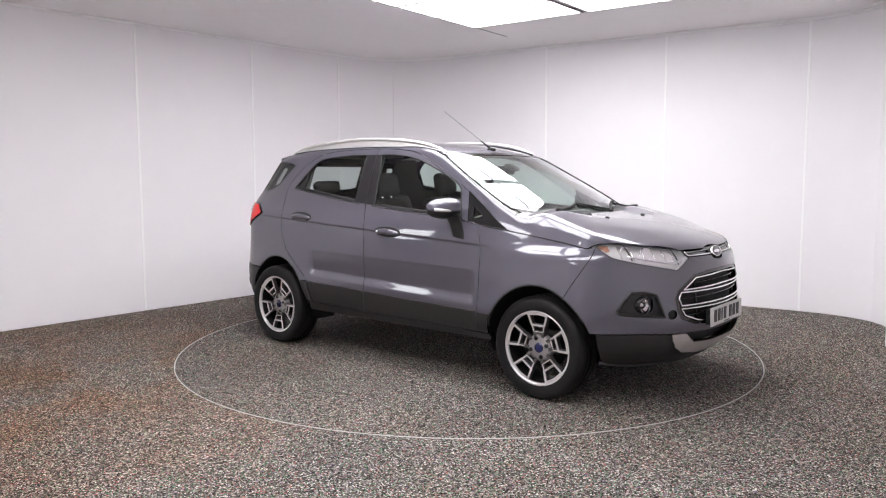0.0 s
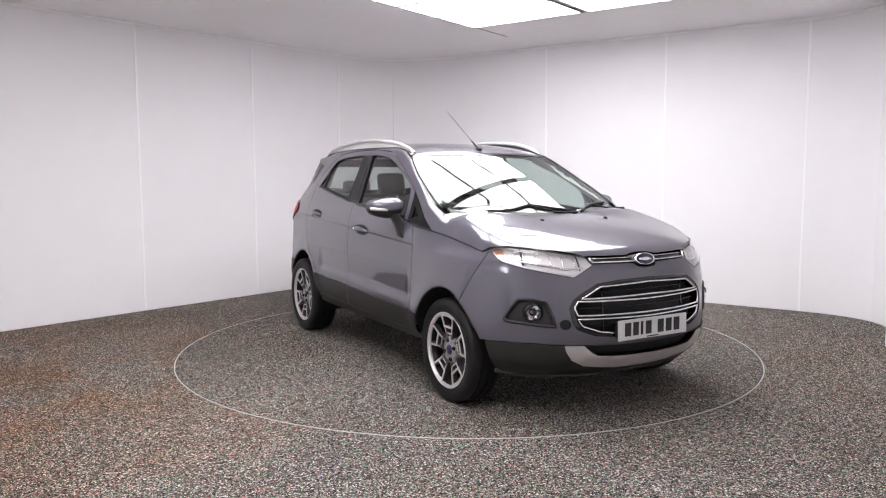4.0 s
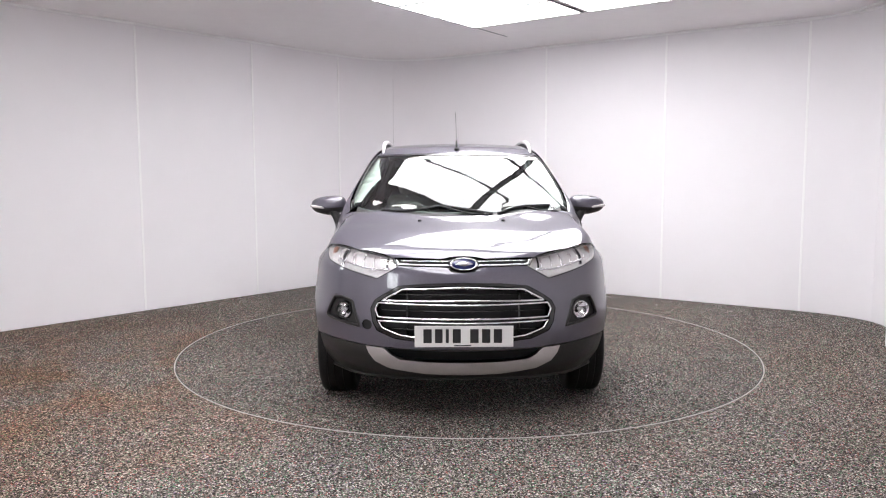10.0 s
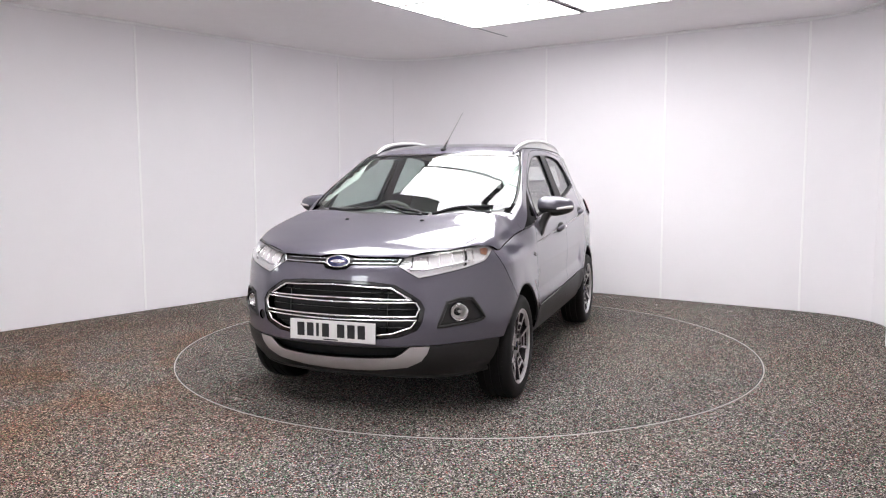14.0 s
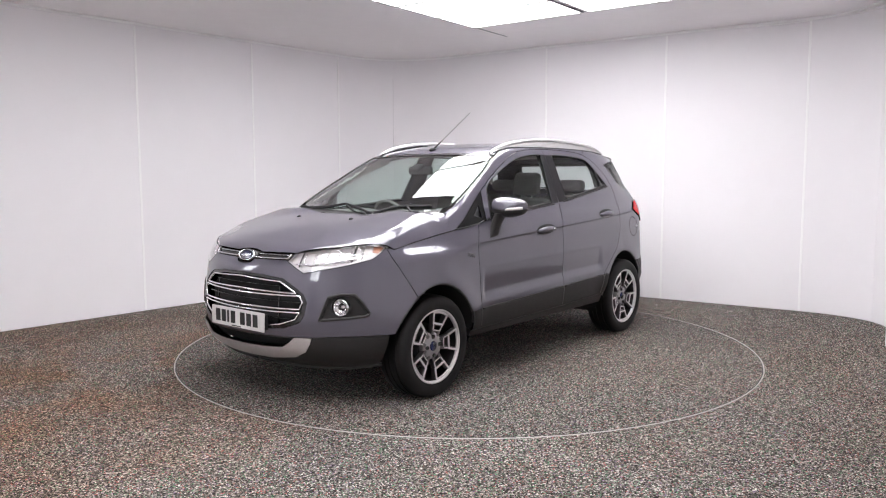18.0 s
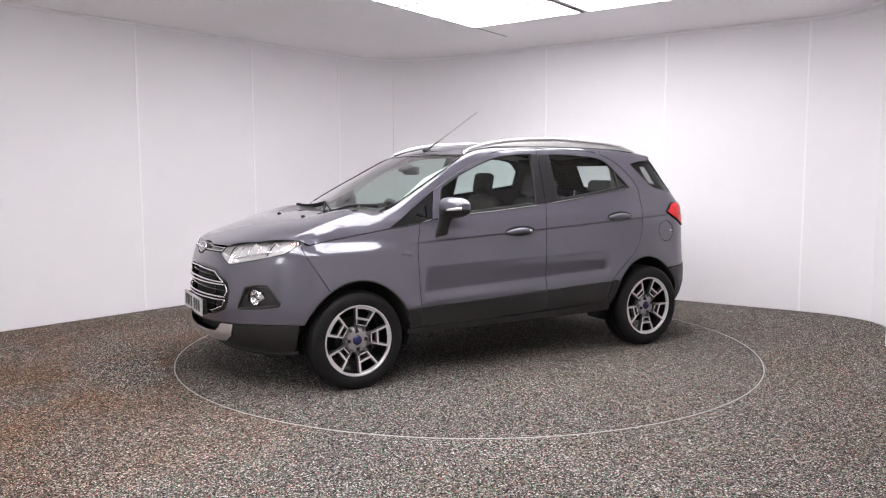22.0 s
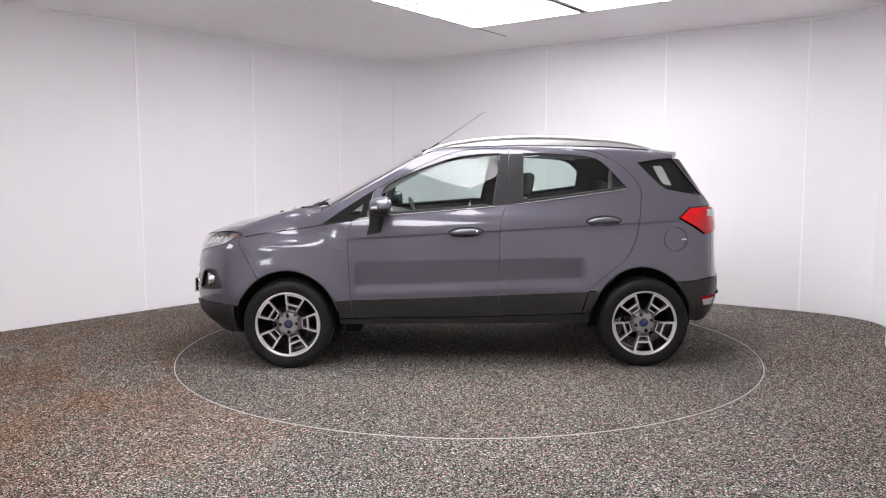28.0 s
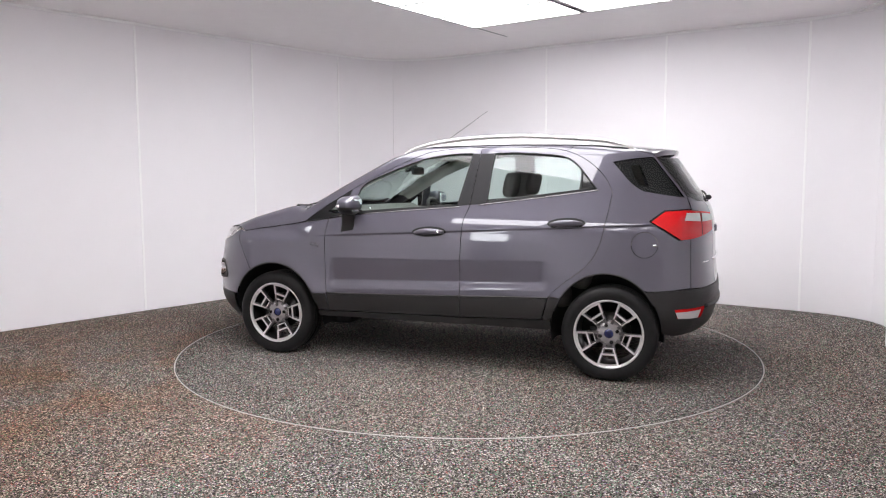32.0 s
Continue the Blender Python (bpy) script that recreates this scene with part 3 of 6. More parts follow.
def skin_normal(p, e=0.004):
    x, y, z = p[:, 0], p[:, 1], p[:, 2]
    g = np.stack([body(x + e, y, z) - body(x - e, y, z), body(x, y + e, z) - body(x, y - e, z), body(x, y, z + e) - body(x, y, z - e)], -1)
    return g / np.maximum(np.linalg.norm(g, axis=1, keepdims=True), 1e-9)


def inside(pts, loop):
    x, y = pts[:, 0], pts[:, 1]
    res = np.zeros(len(pts), bool)
    n = len(loop)
    for i in range(n):
        (x0, y0), (x1, y1) = loop[i], loop[(i + 1) % n]
        if y0 == y1:
            continue
        res ^= ((y0 > y) != (y1 > y)) & (x < (x1 - x0) * (y - y0) / (y1 - y0) + x0)
    return res


def densify(loop, step):
    out = []
    n = len(loop)
    for i in range(n):
        a, b = loop[i], loop[(i + 1) % n]
        k = max(1, int(math.ceil(np.linalg.norm(b - a) / step)))
        for s in range(k):
            out.append(a + (b - a) * s / k)
    return np.array(out)


def inset_loop(loop, d):
    area = 0.5 * sum(loop[i][0] * loop[(i + 1) % len(loop)][1] - loop[(i + 1) % len(loop)][0] * loop[i][1] for i in range(len(loop)))
    s = 1 if area > 0 else -1
    out = []
    n = len(loop)
    for i in range(n):
        a, b, c = loop[i - 1], loop[i], loop[(i + 1) % n]
        d1, d2 = (b - a) / max(np.linalg.norm(b - a), 1e-9), (c - b) / max(np.linalg.norm(c - b), 1e-9)
        n1, n2 = np.array([-d1[1], d1[0]]) * s, np.array([-d2[1], d2[0]]) * s
        m = n1 + n2
        m = m / max(np.linalg.norm(m), 1e-6)
        out.append(b + m * d / max(m @ n1, 0.4))
    return np.array(out)


def skin_mesh(name, chart, loop3, step=0.026, gap=0.0018, level=0.0, rim=0.012, holes=(), flip=False, edge=None, lines=()):
    """A panel of the skin inside a closed line of points, with edges turned in by rim; flip mirrors it to the right."""
    sc = chart.scale()
    loop = chart.lay(loop3) / sc
    keep = [loop[0]]
    for q in loop[1:]:
        if np.linalg.norm(q - keep[-1]) > 1e-4:
            keep.append(q)
    if np.linalg.norm(keep[0] - keep[-1]) < 1e-4:
        keep.pop()
    loop = np.array(keep)
    if gap:
        loop = inset_loop(loop, gap)
    edge = edge or step * 0.6
    rings = [densify(loop, edge)]
    for h in holes:
        hl = inset_loop(chart.lay(h) / sc, -gap) if gap else chart.lay(h) / sc
        rings.append(densify(hl, edge))
    lo, hi = rings[0].min(0), rings[0].max(0)
    gx, gy = np.meshgrid(np.arange(lo[0], hi[0], step), np.arange(lo[1], hi[1], step))
    g = np.stack([gx.ravel(), gy.ravel()], -1)
    ok = inside(g, rings[0])
    for r in rings[1:]:
        ok &= ~inside(g, r)
    g = g[ok]
    allb = np.concatenate(rings)
    if len(g):
        dist = np.sqrt(((g[:, None, :] - allb[None]) ** 2).sum(-1)).min(1)
        g = g[dist > step * 0.4]
    if len(lines):
        # rows of points that follow the pressed lines, so that each edge is sharp
        q = np.concatenate([np.array(l, float) for l in lines]) / sc
        ok = inside(q, rings[0])
        for r in rings[1:]:
            ok &= ~inside(q, r)
        q = q[ok]
        q = q[np.sqrt(((q[:, None, :] - allb[None]) ** 2).sum(-1)).min(1) > 0.004]
        if len(q):
            if len(g):
                g = g[np.sqrt(((g[:, None, :] - q[None]) ** 2).sum(-1)).min(1) > step * 0.42]
            g = np.concatenate([g, q])
    uv = np.concatenate([allb, g]) if len(g) else allb
    edges, k = [], 0
    for r in rings:
        edges += [(k + i, k + (i + 1) % len(r)) for i in range(len(r))]
        k += len(r)
    vs, es, fs, ov, oe, of = geometry.delaunay_2d_cdt([Vector(q) for q in uv], edges, [], 0, 1e-7)
    v2 = np.array([(q.x, q.y) for q in vs])
    tri = np.array([f for f in fs if len(f) == 3])
    cen = v2[tri].mean(1)
    ok = inside(cen, rings[0])
    for r in rings[1:]:
        ok &= ~inside(cen, r)
    tri = tri[ok]
    p = chart.lift(v2 * sc, level)
    nor = skin_normal(p)
    a, b, c = p[tri[:, 0]], p[tri[:, 1]], p[tri[:, 2]]
    fn = np.cross(b - a, c - a)
    wrong = (fn * nor[tri].mean(1)).sum(1) < 0
    tri[wrong] = tri[wrong][:, ::-1]
    verts, norms, faces = p, nor, tri.tolist()
    if rim:
        back = {}
        for i, src in enumerate(ov):
            for s in src:
                back[s] = i
        k = 0
        extra_v, extra_n = [], []
        base = len(p)
        for ri, r in enumerate(rings):
            ids = [back[k + i] for i in range(len(r))]
            k += len(r)
            q = p[ids]
            nn = nor[ids]
            t = np.roll(q, -1, 0) - np.roll(q, 1, 0)
            out = np.cross(t, nn)
            out /= np.maximum(np.linalg.norm(out, axis=1, keepdims=True), 1e-9)
            first = base + len(extra_v)
            m = len(ids)
            extra_v += list(q) + list(q - nn * rim)
            extra_n += list(out) + list(out)
            for i in range(m):
                j = (i + 1) % m
                faces.append([first + i, first + j, first + m + j, first + m + i])
        verts, norms = np.concatenate([p, extra_v]), np.concatenate([nor, extra_n])
    verts, norms = verts.copy(), norms.copy()
    if flip:
        verts[:, 1] *= -1
        norms[:, 1] *= -1
        faces = [f[::-1] for f in faces]
    me = bpy.data.meshes.new(name)
    me.from_pydata(verts.tolist(), [], faces)
    me.shade_smooth()
    me.normals_split_custom_set_from_vertices(norms.tolist())
    me.update()
    return me


def panel(name, chart, loop3, mat, parent, label="", both=False, **kw):
    """One skin panel, or a pair of them."""
    obs = []
    for flip in ((False, True) if both else (False,)):
        obs.append(part(name, skin_mesh(name, chart, loop3, flip=flip, **kw), mat, parent, label, smooth=False))
    return obs if both else obs[0]


def arch_line(i, a0, a1, n=22, grow=1.0):
    cx, cz, rx, rz = ARCHES[i]
    return [(cx + grow * rx * math.cos(radians(a0 + (a1 - a0) * k / n)), cz + grow * rz * math.sin(radians(a0 + (a1 - a0) * k / n))) for k in range(n + 1)]


def crease_line(x):
    return 0.925 - 0.050 * (x - 0.85)


def pressed_lines(x0, x1, scallop=True):
    """Rows along the shoulder crease and the door's scallop, between two places on the flank."""
    xs = np.arange(x0, x1, 0.018)
    rows = [np.stack([xs, crease_line(xs) + d], -1) for d in (0.012, 0.003, -0.003, -0.0065, -0.010, -0.015, -0.024, -0.045)]
    if scallop:
        zt, zb = 0.782 - 0.014 * xs, 0.620 - 0.030 * xs
        rows += [np.stack([xs, zt + (zb - zt) * u], -1) for u in (-0.04, 0.0, 0.05, 0.10, 0.15, 0.22, 0.90, 0.98, 1.02, 1.10, 1.22, 1.34, 1.44)]
        for a, b in ((0.80, 0.05), (-0.86 + 0.07, 0.07)):
            rows += [np.stack([np.full(9, a - b * k), np.linspace(0.60, 0.79, 9)], -1) for k in (0.0, 0.25, 0.5, 0.75, 1.0)]
    return rows


def mirrored(pts):
    return [(x, -y, z) for x, y, z in pts]


# lines on the left flank, in x and z
DOOR_F = spline([(0.80, 1.045), (0.828, 0.90), (0.822, 0.70), (0.812, 0.50), (0.79, 0.36)])
SEAM_B = spline([(-0.28, 1.145), (-0.245, 1.03), (-0.232, 0.81), (-0.23, 0.53), (-0.23, 0.372)])
DOOR_R = spline([(-1.255, 1.245), (-1.225, 1.06), (-1.185, 0.89), (-1.11, 0.765), (-1.00, 0.675), (-0.91, 0.60), (-0.85, 0.53), (-0.81, 0.39)])
BELT = spline([(1.02, 1.015), (0.80, 1.045), (0.68, 1.066), (0.38, 1.092), (0.10, 1.113), (-0.28, 1.145), (-0.68, 1.192), (-1.13, 1.252)])
HOOD_CUT = spline([(1.56, 0.935), (1.42, 0.957), (1.30, 0.973), (1.16, 0.992), (1.02, 1.015)])
DOOR_TOP = spline([(1.02, 1.015), (0.80, 1.165), (0.58, 1.298), (0.34, 1.420), (0.10, 1.520), (-0.10, 1.550), (-0.35, 1.560), (-0.70, 1.553), (-0.92, 1.528), (-1.08, 1.455), (-1.20, 1.345), (-1.255, 1.245)])



# ---------------------------------------------------------------- the car
def skin_points(chart, pts3, level=0.0, step=0.02, closed=False):
    """Points along a line laid on the skin."""
    uv = chart.lay(pts3) / chart.scale()
    out = []
    n = len(uv)
    for i in range(n if closed else n - 1):
        a, b = uv[i], uv[(i + 1) % n]
        k = max(1, int(math.ceil(np.linalg.norm(b - a) / step)))
        out += [a + (b - a) * s / k for s in range(k)]
    out.append(uv[0] if closed else uv[-1])
    return [tuple(q) for q in chart.lift(np.array(out) * chart.scale(), level)]


def flipped(bm):
    bmesh.ops.scale(bm, vec=(1, -1, 1), verts=bm.verts)
    bmesh.ops.reverse_faces(bm, faces=bm.faces)
    return bm


def bead(name, chart, pts3, radius, mat, parents, label="", level=0.0, n=6, closed=False, flat=1.0, step=0.03):
    """A thin moulding along the skin, on the left or on both sides (one parent a side)."""
    pts = skin_points(chart, pts3, level, step, closed)
    for i, pa in enumerate(parents):
        bm = tube_mesh(pts, radius, n, flat)
        if i:
            flipped(bm)
        part(name, bm, mat, pa, label)


def ring_points(c, r, n=24):
    return [(c[0] + r * math.cos(2 * math.pi * i / n), c[1] + r * math.sin(2 * math.pi * i / n)) for i in range(n)]


def ellipsoid(c, r, n=24, m=12, power=1.0):
    bm = bmesh.new()
    bmesh.ops.create_uvsphere(bm, u_segments=n, v_segments=m, radius=1)
    for v in bm.verts:
        p = v.co
        q = [math.copysign(abs(k) ** power, k) for k in p]
        v.co = (c[0] + r[0] * q[0], c[1] + r[1] * q[1], c[2] + r[2] * q[2])
    return bm


def build_wheel(car, x, s, turn):
    """Wheel with its axis along local z, outwards."""
    wheel = new("wheel")
    wheel.parent = car
    wheel.matrix_basis = Matrix.Translation((x, s * 0.757, 0.317)) @ Matrix.Rotation(radians(-90 * s), 4, "X")
    tagged(wheel, "two-tone five-spoke alloy wheel with a low-profile tyre")
    # tyre: sidewall with a rim protector, shoulder and grooved tread
    bm = bmesh.new()
    half = [(0.226, 0.090), (0.229, 0.099), (0.236, 0.104), (0.244, 0.1045), (0.250, 0.106), (0.268, 0.1085), (0.284, 0.107), (0.297, 0.102),
            (0.306, 0.095), (0.3125, 0.084), (0.3155, 0.070), (0.3165, 0.056), (0.3165, 0.050), (0.309, 0.049), (0.309, 0.041), (0.3172, 0.040),
            (0.3172, 0.012), (0.310, 0.011), (0.310, 0.004)]
    prof = half + [(r, -h) for r, h in reversed(half)]
    put_lathe(bm, prof, 72)
    for k in range(72):
        a = 2 * math.pi * k / 72
        put_box(bm, (0, 0, 0), (0.006, 0.003, 0.026), Matrix.Rotation(a, 4, "Z") @ Matrix.Translation((0.3105, 0, 0.074)) @ Matrix.Rotation(radians(-24), 4, "Y"))
    bmesh.ops.recalc_face_normals(bm, faces=bm.faces)
    part("tyre", bm, TYRE, wheel, "black tyre with a grooved tread", angle=35)
    # barrel and lip
    bm = bmesh.new()
    put_lathe(bm, [(0.222, 0.088), (0.212, 0.070), (0.205, 0.030), (0.200, -0.06), (0.215, -0.09), (0.222, -0.09)], 64)
    part("rim_barrel", bm, ALLOY_DARK, wheel, "dark painted wheel barrel")
    bm = bmesh.new()
    put_lathe(bm, [(0.2225, 0.088), (0.2295, 0.093), (0.2310, 0.099), (0.2280, 0.1015), (0.2195, 0.099), (0.2150, 0.092), (0.2140, 0.080)], 72)
    bmesh.ops.recalc_face_normals(bm, faces=bm.faces)
    part("rim_lip", bm, ALLOY, wheel, "bright machined rim edge")
    bm = bmesh.new()
    put_lathe(bm, [(0.0, -0.02), (0.135, -0.02), (0.135, -0.035), (0.0, -0.035)], 40)
    part("brake_disc", bm, BRAKE, wheel, "steel brake disc")
    part("brake_caliper", box_mesh((0.105, 0.03, 0.0), (0.05, 0.14, 0.05), 0.01), BLACK_MATT, wheel)

    def bar(bm, p, q, w, z0, z1, d=0.012, w2=None):
        """A bar in the wheel's face from p to q (x, y), tops at z0 and z1."""
        p, q = Vector(p), Vector(q)
        t = (q - p).normalized()
        o = Vector((-t.y, t.x))
        w2 = w if w2 is None else w2
        top = [(*(p + o * w / 2), z0), (*(p - o * w / 2), z0), (*(q - o * w2 / 2), z1), (*(q + o * w2 / 2), z1)]
        ins = 0.0015
        lo = [bm.verts.new((a, b, c - d)) for a, b, c in top]
        md = [bm.verts.new((a, b, c - ins)) for a, b, c in top]
        cx, cy = sum(a for a, b, c in top) / 4, sum(b for a, b, c in top) / 4
        hi = [bm.verts.new((*(Vector((a, b)) + (Vector((cx, cy)) - Vector((a, b))).normalized() * ins), c)) for a, b, c in top]
        for u, v in ((lo, md), (md, hi)):
            for k in range(4):
                bm.faces.new((u[k], u[(k + 1) % 4], v[(k + 1) % 4], v[k]))
        bm.faces.new(hi)
        bm.faces.new(list(reversed(lo)))

    for k in range(5):
        rot = Matrix.Rotation(radians(turn + 72 * k), 4, "Z")
        # a dark twin-legged spoke ...
        bm = bmesh.new()
        for e in (1, -1):
            bar(bm, (0.045, 0.022 * e), (0.138, 0.040 * e), 0.021, 0.070, 0.083, 0.035, 0.017)
            bar(bm, (0.134, 0.0415 * e), (0.217, 0.068 * e), 0.019, 0.0815, 0.0905, 0.030, 0.019)
        bar(bm, (0.137, -0.045), (0.137, 0.045), 0.018, 0.0815, 0.0815, 0.030)
        bar(bm, (0.094, -0.032), (0.094, 0.032), 0.012, 0.074, 0.074, 0.026)
        bmesh.ops.recalc_face_normals(bm, faces=bm.faces)
        bmesh.ops.transform(bm, matrix=rot, verts=bm.verts)
        part("spoke", bm, ALLOY_GREY, wheel, smooth=False)
        # ... with a bright machined frame on its face
        bm = bmesh.new()
        for e in (1, -1):
            bar(bm, (0.1370, 0.0440 * e), (0.213, 0.0690 * e), 0.0125, 0.0855, 0.0948, 0.008)
        bar(bm, (0.1385, -0.050), (0.1385, 0.050), 0.0125, 0.0853, 0.0853, 0.008)
        pts = [(0.2095 * math.cos(a), 0.2095 * math.sin(a)) for a in [radians(-19.5 + 39 * i / 6) for i in range(7)]]
        for p, q in zip(pts, pts[1:]):
            bar(bm, p, q, 0.0120, 0.0952, 0.0952, 0.008)
        bmesh.ops.recalc_face_normals(bm, faces=bm.faces)
        bmesh.ops.transform(bm, matrix=rot, verts=bm.verts)
        part("spoke_face", bm, ALLOY, wheel, "bright machined spoke face", smooth=False)
        bm = bmesh.new()
        for e in (1, -1):
            bar(bm, (0.098, 0.0330 * e), (0.134, 0.0420 * e), 0.0065, 0.0788, 0.0842, 0.006)
        bar(bm, (0.098, -0.036), (0.098, 0.036), 0.0065, 0.0772, 0.0772, 0.006)
        bmesh.ops.recalc_face_normals(bm, faces=bm.faces)
        bmesh.ops.transform(bm, matrix=rot, verts=bm.verts)
        part("spoke_rung", bm, ALLOY, wheel, "bright spoke rung", smooth=False)
    bm = bmesh.new()
    put_lathe(bm, [(0.0, 0.074), (0.060, 0.0735), (0.076, 0.071), (0.083, 0.063), (0.086, 0.03), (0.0, 0.03)], 40)
    bmesh.ops.recalc_face_normals(bm, faces=bm.faces)
    part("hub", bm, HUB, wheel, angle=40)
    bm = bmesh.new()
    put_lathe(bm, [(0.0, 0.0815), (0.021, 0.0805), (0.0300, 0.0775), (0.0320, 0.070)], 32)
    bmesh.ops.recalc_face_normals(bm, faces=bm.faces)
    part("centre_cap", bm, BLUE, wheel, "blue enamel centre cap")
    for k in range(4):
        a = radians(turn + 18 + 90 * k)
        bm = bmesh.new()
        put_lathe(bm, [(0.0, 0.084), (0.010, 0.0835), (0.0135, 0.079), (0.0135, 0.060)], 6, Matrix.Translation((0.058 * math.cos(a), 0.058 * math.sin(a), 0)))
        bmesh.ops.recalc_face_normals(bm, faces=bm.faces)
        part("wheel_nut", bm, BLACK_GLOSS, wheel, "dark steel wheel nut", smooth=False)
    return wheel


def build_seat(car, x, y, wide=0.50, rear=False):
    seat = new("front_seat" if not rear else "rear_seat")
    seat.parent = car
    seat.location = (x, y, 0)
    tagged(seat, "charcoal fabric car seat with a padded head restraint")
    h = 0.62
    part("seat_cushion", box_mesh((0.27, 0, 0.52), (0.52, wide, 0.16), 0.05), FABRIC, seat, angle=50)
    bm = bmesh.new()
    put_box(bm, (0, 0, 0), (0.15, wide, h), None, 0.05)
    for v in bm.verts:
        k = (v.co.z + h / 2) / h
        v.co.y *= 1.0 - 0.22 * max(0, k - 0.45) ** 1.2 * 1.6
    bmesh.ops.transform(bm, matrix=Matrix.Translation((-0.03, 0, 0.58)) @ Matrix.Rotation(radians(-17), 4, "Y") @ Matrix.Translation((0, 0, h / 2)), verts=bm.verts)
    part("backrest", bm, FABRIC, seat, angle=50)
    return seat


def build_car():
    car = new("car")
    tagged(car, "dark grey metallic compact crossover with silver roof rails", "car")

    # ---- lines on the skin (left side)
    bump_seam = spline([arch_line(0, 58, 58, 1)[0], (1.512, 0.74), (1.56, 0.82), (1.595, 0.885), (1.606, 0.945)])
    screen_edge = on_top(spline([(1.02, 0.712), (0.88, 0.722), (0.70, 0.699), (0.50, 0.660), (0.335, 0.608), (0.22, 0.567)]))
    roof_edge = on_top(spline([(0.22, 0.567), (0.05, 0.556), (-0.30, 0.552), (-0.80, 0.552), (-1.20, 0.548), (-1.42, 0.535)]))
    lamp_in, lamp_low, lamp_mid, lamp_out = (1.985, 0.352, 0.872), (1.968, 0.465, 0.808), (1.822, 0.667, 0.853), (1.700, 0.757, 0.887)
    lamp_tip, lamp_top, lamp_end = (1.606, 0.772, 0.945), (1.622, 0.712, 0.966), (1.946, 0.380, 0.917)
    lamp = [lamp_tip, (1.608, 0.745, 0.960), lamp_top, (1.79, 0.568, 0.953), lamp_end, lamp_in, lamp_low, lamp_mid, lamp_out]

    # ---- wings
    fender = on_side([(1.56, 0.935)] + HOOD_CUT[1:] + [(0.90, 1.031)] + DOOR_F + [(0.905, 0.36)] + arch_line(0, 173, 60, 30) + bump_seam)
    panel("front_wing", SIDE_C, fender, PAINT, car, both=True, lines=pressed_lines(0.78, 0.98, False))

    # small bright script on the left wing, as plain strokes
    script = new("wing_badge")
    script.parent = car
    for k in range(4):
        x, z = 0.944 - 0.020 * k, 0.858 - 0.004 * k
        line = skin_points(SIDE_C, on_side([(x, z - 0.012), (x - 0.005, z + 0.012)]), 0.001, 0.02)
        part("badge_stroke", tube_mesh(line, 0.0028, 6), BELT_TRIM, script, "small bright stroke")
    # ---- doors
    divider = [(0.702, 1.064), (0.675, 1.16), (0.648, 1.262)]
    top_f = [q for q in DOOR_TOP if -0.30 <= q[0] <= 0.64]
    b_up = spline([(-0.318, 1.558), (-0.305, 1.40), (-0.29, 1.25), (-0.28, 1.145)])
    door_f_loop = on_side([(0.80, 1.045)] + divider + top_f + b_up + [q for q in SEAM_B if 0.525 < q[1] < 1.14] + [(-0.23, 0.525), (0.3, 0.508), (0.812, 0.495)] + [q for q in reversed(DOOR_F) if 0.50 < q[1] < 1.04])
    win_f = spline([(0.640, 1.080), (0.600, 1.20), (0.560, 1.290), (0.400, 1.372), (0.120, 1.475), (-0.06, 1.506), (-0.19, 1.515)], 3) + [(-0.262, 1.515)] + [(-0.240, 1.40), (-0.190, 1.150)] + [(0.10, 1.126), (0.38, 1.104)]
    fd = panel("front_door", SIDE_C, door_f_loop, PAINT, car, both=True, holes=[on_side(win_f)], lines=pressed_lines(-0.25, 0.85))
    top_r = [q for q in DOOR_TOP if q[0] < -0.33]
    door_r_loop = on_side(list(reversed(b_up)) + top_r + [q for q in DOOR_R if q[1] > 0.545][1:] + [(-0.86, 0.545), (-0.5, 0.535), (-0.23, 0.525)] + [q for q in reversed(SEAM_B) if 0.525 < q[1] < 1.14])
    win_r = [(-0.402, 1.168), (-0.410, 1.40), (-0.418, 1.515), (-0.55, 1.517)] + spline([(-0.72, 1.509), (-0.90, 1.490), (-0.99, 1.446), (-1.07, 1.362), (-1.155, 1.262)], 3) + [(-0.90, 1.230), (-0.68, 1.203)]
    rd = panel("rear_door", SIDE_C, door_r_loop, PAINT, car, both=True, holes=[on_side(win_r)], lines=pressed_lines(-1.25, -0.22))
    for i in (0, 1):
        f = bool(i)

        def leaf(name, chart, loop, mat, pa, label="", **kw):
            return part(name, skin_mesh(name, chart, loop, flip=f, **kw), mat, pa, label, smooth=False)
        leaf("window_glass", SIDE_C, on_side(win_f), GLASS_SIDE, fd[i], "clear faintly green side glass", level=-0.012, rim=0.004, gap=-0.008, step=0.05)
        leaf("window_glass", SIDE_C, on_side([(-0.402, 1.168), (-0.410, 1.40), (-0.418, 1.515), (-0.55, 1.517), (-0.72, 1.509), (-0.90, 1.490), (-0.99, 1.446), (-1.045, 1.391), (-1.045, 1.249), (-0.90, 1.230), (-0.68, 1.203)]), GLASS_SIDE, rd[i], "clear faintly green side glass", level=-0.012, rim=0.004, gap=-0.004, step=0.05)
        leaf("corner_panel", SIDE_C, on_side([(-1.045, 1.391), (-1.07, 1.362), (-1.155, 1.262), (-1.045, 1.249)]), BLACK_GLOSS, rd[i], "gloss black corner panel", level=-0.008, rim=0.004, gap=-0.004)
        leaf("pillar_cover", SIDE_C, on_side([(-0.262, 1.517), (-0.318, 1.517), (-0.305, 1.40), (-0.29, 1.25), (-0.28, 1.152), (-0.190, 1.146), (-0.240, 1.40)]), SATIN, fd[i], "dark satin pillar cover", level=0.0015, rim=0.003, gap=0.002)
